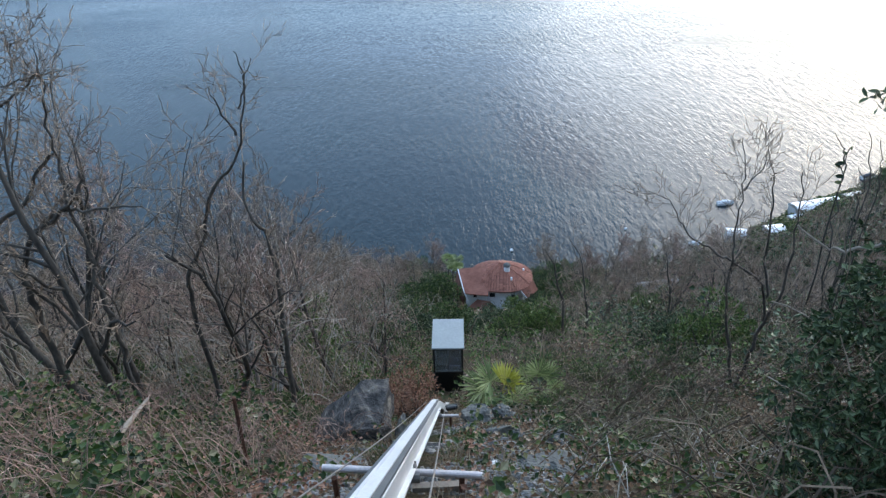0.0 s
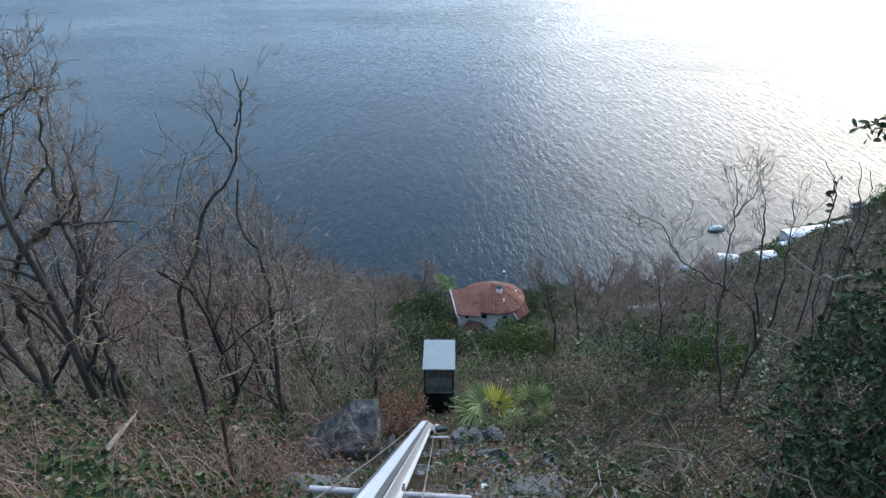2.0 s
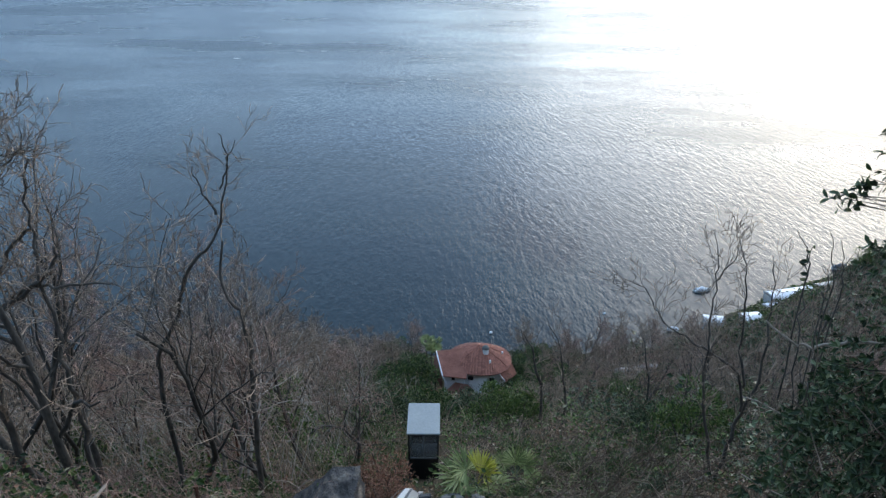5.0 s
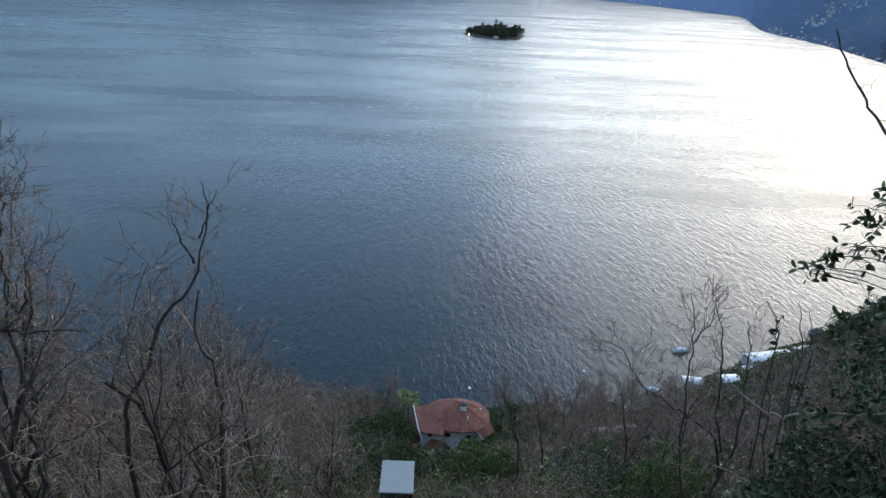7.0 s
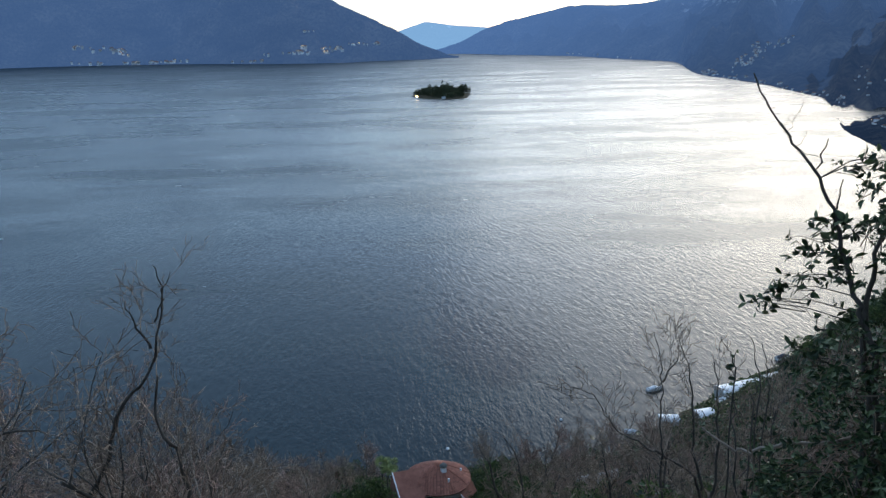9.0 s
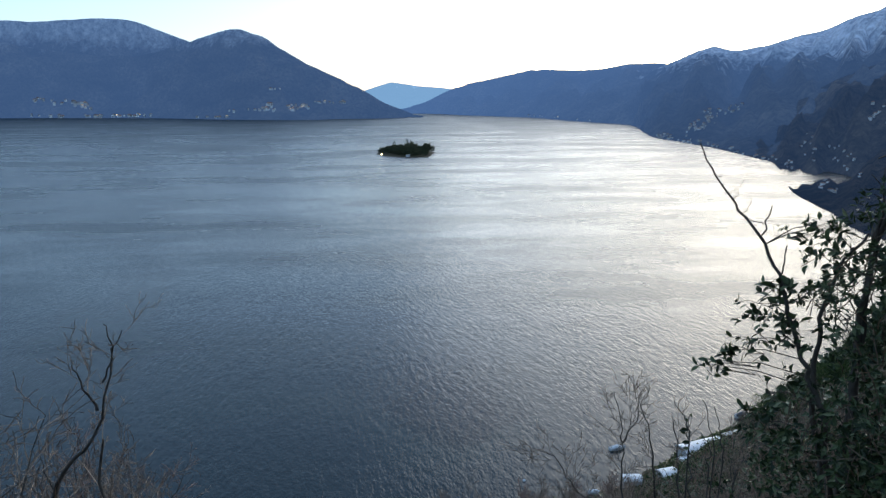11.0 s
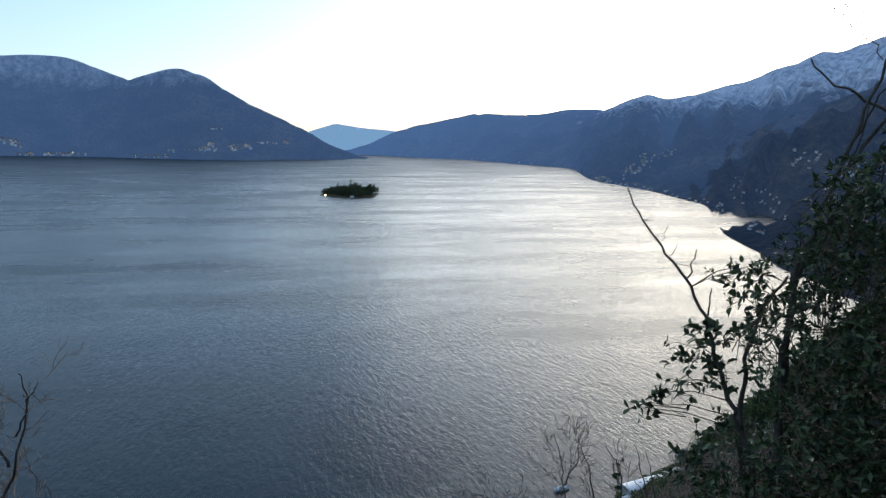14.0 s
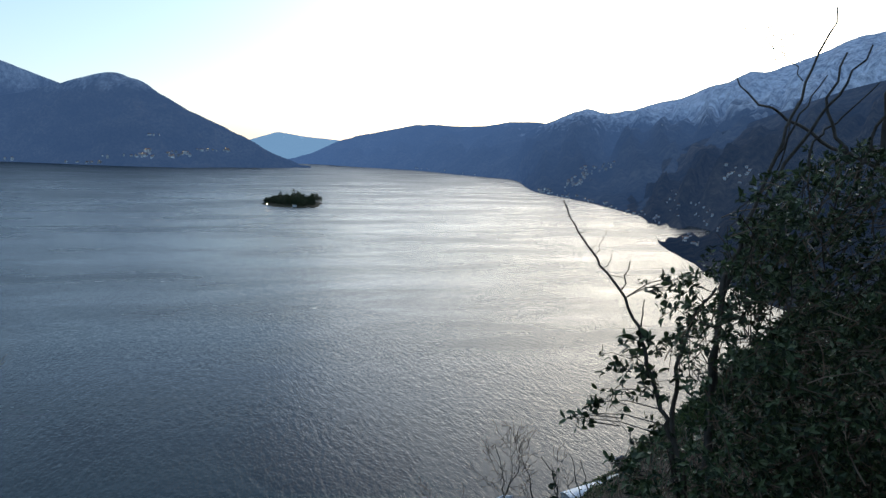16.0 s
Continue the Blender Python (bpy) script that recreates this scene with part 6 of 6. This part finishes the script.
def settle(az, el, size, lit=False):
    """A house where the line of sight in this bearing and height meets the far land."""
    a, e = radians(az), radians(el)
    d = Vector((math.sin(a) * math.cos(e), math.cos(a) * math.cos(e), math.sin(e)))
    hit, place, *_ = scene.ray_cast(deps, Vector((0, 0, EYE)) + d * 380, d)
    if not hit or place.z < 0.8:
        return
    x, y = place.x, place.y
    k = rv.randrange(3)
    m = pose(x, y, place.z, 0, 0, -az + rv.uniform(-30, 30))
    if k not in house_used:
        house_used.add(k)
        o = HOUSES[k]
        o.matrix_basis = m
    else:
        o = copy_thing(HOUSES[k], m)
    o.scale = (size, size, size)
    if lit:
        q = Buf()
        q.tube([(0, 0, 0), (0, 0, 7 * size)], [0.25, 0.2], 6)
        lm = thing("street_lamp", "warm glowing street lamp in the lakeside village", "street lamp", "street lamps", at=pose(x, y, place.z) @ pose(rv.uniform(-9, 9), -12 * size, 0))
        part("pole", q, M["cable"], lm)
        part("lamp_head", boxed(-0.8 * size, -0.8 * size, 7 * size, 0.8 * size, 0.8 * size, 8.3 * size, 0.2), M["village_light"], lm, "glowing lamp head")


# many houses, then bearing and height of the strip's two ends, its half height, the size, the share of lit lamps
for n, az0, el0, az1, el1, half, size, lit in (
        (24, 23.5, -2.75, 25.9, -3.05, 0.22, 0.50, 0.25), (60, 26.3, -2.6, 28.6, -1.3, 0.45, 0.46, 0.03), (36, 27.6, -1.2, 30.3, -0.5, 0.35, 0.50, 0.02), (22, 26.0, -3.2, 29.0, -3.6, 0.18, 0.42, 0.15),
        (26, 29.5, -3.7, 33.0, -4.55, 0.20, 0.38, 0.35), (26, 33.5, -4.6, 34.6, -5.6, 0.45, 0.34, 0.2), (40, 34.4, -3.2, 38.5, -4.8, 0.9, 0.34, 0.04), (16, 34.5, -5.4, 37.5, -6.6, 0.4, 0.30, 0.1),
        (36, 38.5, -0.8, 42.5, -1.8, 0.7, 0.42, 0.15), (24, 42, -2.0, 47, -3.5, 0.8, 0.36, 0.1), (1, 33.6, 2.6, 33.7, 2.7, 0.05, 0.6, 1.0),
        (44, -24.0, -1.28, -14.6, -1.36, 0.05, 0.85, 0.25), (34, -23.5, -0.15, -19.6, -0.62, 0.22, 0.85, 0.15), (12, -12.5, -1.45, -9.6, -1.45, 0.04, 0.7, 0.2),
        (40, -7.8, -0.75, -3.6, -0.75, 0.28, 0.8, 0.35), (16, -3.6, -0.38, -0.8, -0.38, 0.10, 0.7, 0.2), (14, -10.0, -1.02, -7.0, -0.85, 0.08, 0.75, 0.1), (5, -7.4, 0.70, -5.0, 0.75, 0.05, 0.6, 0.0),
        (14, 14.0, -1.35, 19.0, -1.75, 0.05, 0.55, 0.3)):
    for _ in range(int(n * 0.62 + 0.5)):
        f = rv.random()
        settle(az0 + (az1 - az0) * f, el0 + (el1 - el0) * f + rv.uniform(-half, half), size * rv.uniform(0.5, 0.95) * (1.6 if az0 < 10 else 1.0), rv.random() < lit)


# ---- boats, buoys and shore buildings below ----
def hull(L, W, H):
    q = Buf()
    n = 9
    for z, f in ((0.0, 0.72), (H, 1.0), (H * 0.9, 0.86), (H * 0.35, 0.7)):
        for k in range(n):
            u = k / (n - 1)
            w = W / 2 * f * (1 - abs(2 * u - 0.75) ** 3 * 0.55) * (0.02 if k == n - 1 else 1)
            q.v += [(u * L - L / 2, -w, z), (u * L - L / 2, w, z)]
    for i in range(3):
        for k in range(n - 1):
            a, c = i * 2 * n + 2 * k, (i + 1) * 2 * n + 2 * k
            q.f += [(a, a + 2, c + 2, c), (a + 1, c + 1, c + 3, a + 3)]
        q.f += [(i * 2 * n, (i + 1) * 2 * n, (i + 1) * 2 * n + 1, i * 2 * n + 1)]
    q.f += [(2 * k, 2 * k + 1, 2 * k + 3, 2 * k + 2) for k in range(n - 1)] + [(6 * n + 2 * k, 6 * n + 2 * k + 2, 6 * n + 2 * k + 3, 6 * n + 2 * k + 1) for k in range(n - 1)]
    return q


def boat(x, y, turn, L, cover, label):
    ob = thing("boat", label, "boat", "moored boats", at=pose(x, y, -0.15, 0, 0, turn))
    part("hull", hull(L, L * 0.36, L * 0.17), M["white"], ob, "white hull")
    q = Buf()
    q.tube([(-L * 0.36, 0, L * 0.16), (0, 0, L * 0.19), (L * 0.28, 0, L * 0.16)], [L * 0.10, L * 0.14, L * 0.06], 10)
    part("cover", q, M[cover], ob, "stretched tarpaulin cover")
    return ob


boat(66, 158, 10, 4.6, "white", "small white motor boat with a pale cover, moored")
boat(109, 172, 20, 5.0, "boat_dark", "small moored boat with a blue-grey cover")
boat(53.5, 138.5, -20, 4.0, "white", "white moored rowing boat")
for x, y in ((-9.2, 133.5), (9.4, 136.5), (38, 146), (20, 131)):
    bo = thing("buoy", "round white mooring buoy on the lake", "buoy", "mooring buoys", at=pose(x, y, 0))
    q = Buf()
    q.tube([(0, 0, -0.3), (0, 0, -0.1), (0, 0, 0.15), (0, 0, 0.4), (0, 0, 0.5)], [0.15, 0.36, 0.42, 0.28, 0.08], 12)
    part("float", q, M["white"], bo)
    q = Buf()
    q.tube([(0, 0, 0.48), (0, 0, 0.62)], [0.05, 0.05], 6)
    part("ring", q, M["rust"], bo)


def shed(x, y, z, turn, L, W, H, label, roof_mat="white"):
    """A boathouse with a vaulted roof."""
    ob = thing("boathouse", label, "boathouse", "boathouses", at=pose(x, y, z, 0, 0, turn))
    part("wall", boxed(-L / 2 + 0.2, -W / 2 + 0.2, -4, L / 2 - 0.2, W / 2 - 0.2, H, 0), M["concrete"], ob)
    q = Buf()
    n = 9
    for x1 in (-L / 2, L / 2):
        q.v += [(x1, W / 2 * math.cos(math.pi * k / (n - 1)), H + W * 0.22 * math.sin(math.pi * k / (n - 1))) for k in range(n)]
        q.v += [(x1, W / 2 * 0.96 * math.cos(math.pi * k / (n - 1)), H - 0.1 + W * 0.2 * math.sin(math.pi * k / (n - 1))) for k in range(n)]
    for k in range(n - 1):
        q.f += [(k, k + 1, 2 * n + k + 1, 2 * n + k), (n + k, 3 * n + k, 3 * n + k + 1, n + k + 1), (k, n + k, n + k + 1, k + 1), (2 * n + k, 2 * n + k + 1, 3 * n + k + 1, 3 * n + k)]
    part("roof", q, M[roof_mat], ob, "pale vaulted roof")
    return ob


shed(85.2, 150.6, 2.3, 15, 13.0, 4.4, 1.5, "long boathouse with a white vaulted roof at the shore")
shed(95.6, 154.0, 2.5, 18, 5.5, 3.6, 1.6, "boathouse with a pale vaulted roof at the shore", "cab_roof")
shed(79.6, 146.6, 1.9, 18, 5.5, 2.2, 1.0, "low white-roofed boat shelter at the shore")
shed(70.0, 137.4, 3.3, 10, 4.4, 3.6, 1.6, "white domed shelter above the shore")
shed(61.3, 137.2, 2.7, -8, 4.6, 3.0, 1.6, "small boathouse with a pale roof at the shore")


def wall_run(x0, y0, x1, y1, drop, h, label, h1=None):
    q = Buf()
    za, zb = ground(x0, y0), ground(x1, y1)
    d = Vector((y1 - y0, x0 - x1, 0)).normalized() * 0.3
    vs = []
    for x, y, z, h in ((x0, y0, za, h), (x1, y1, zb, h if h1 is None else h1)):
        vs += [(x - d.x, y - d.y, z - drop), (x + d.x, y + d.y, z - drop), (x + d.x, y + d.y, z + h), (x - d.x, y - d.y, z + h)]
    q.add(vs, [(0, 1, 5, 4), (1, 2, 6, 5), (2, 3, 7, 6), (3, 0, 4, 7), (3, 2, 1, 0), (4, 5, 6, 7)])
    tagged(new("garden_wall", q.mesh("garden_wall", M["concrete"])), label, "wall", "garden walls")


wall_run(36.8, 75, 41.5, 70, 2, 1.6, "pale concrete garden wall on the slope")
wall_run(27.7, 95, 34.9, 95.5, 2, 2.2, "long pale concrete terrace wall among trees", 3.8)
shed(35.6, 80, ground(35.6, 80), 0, 3.0, 2.4, 1.6, "small white garden shed among trees")
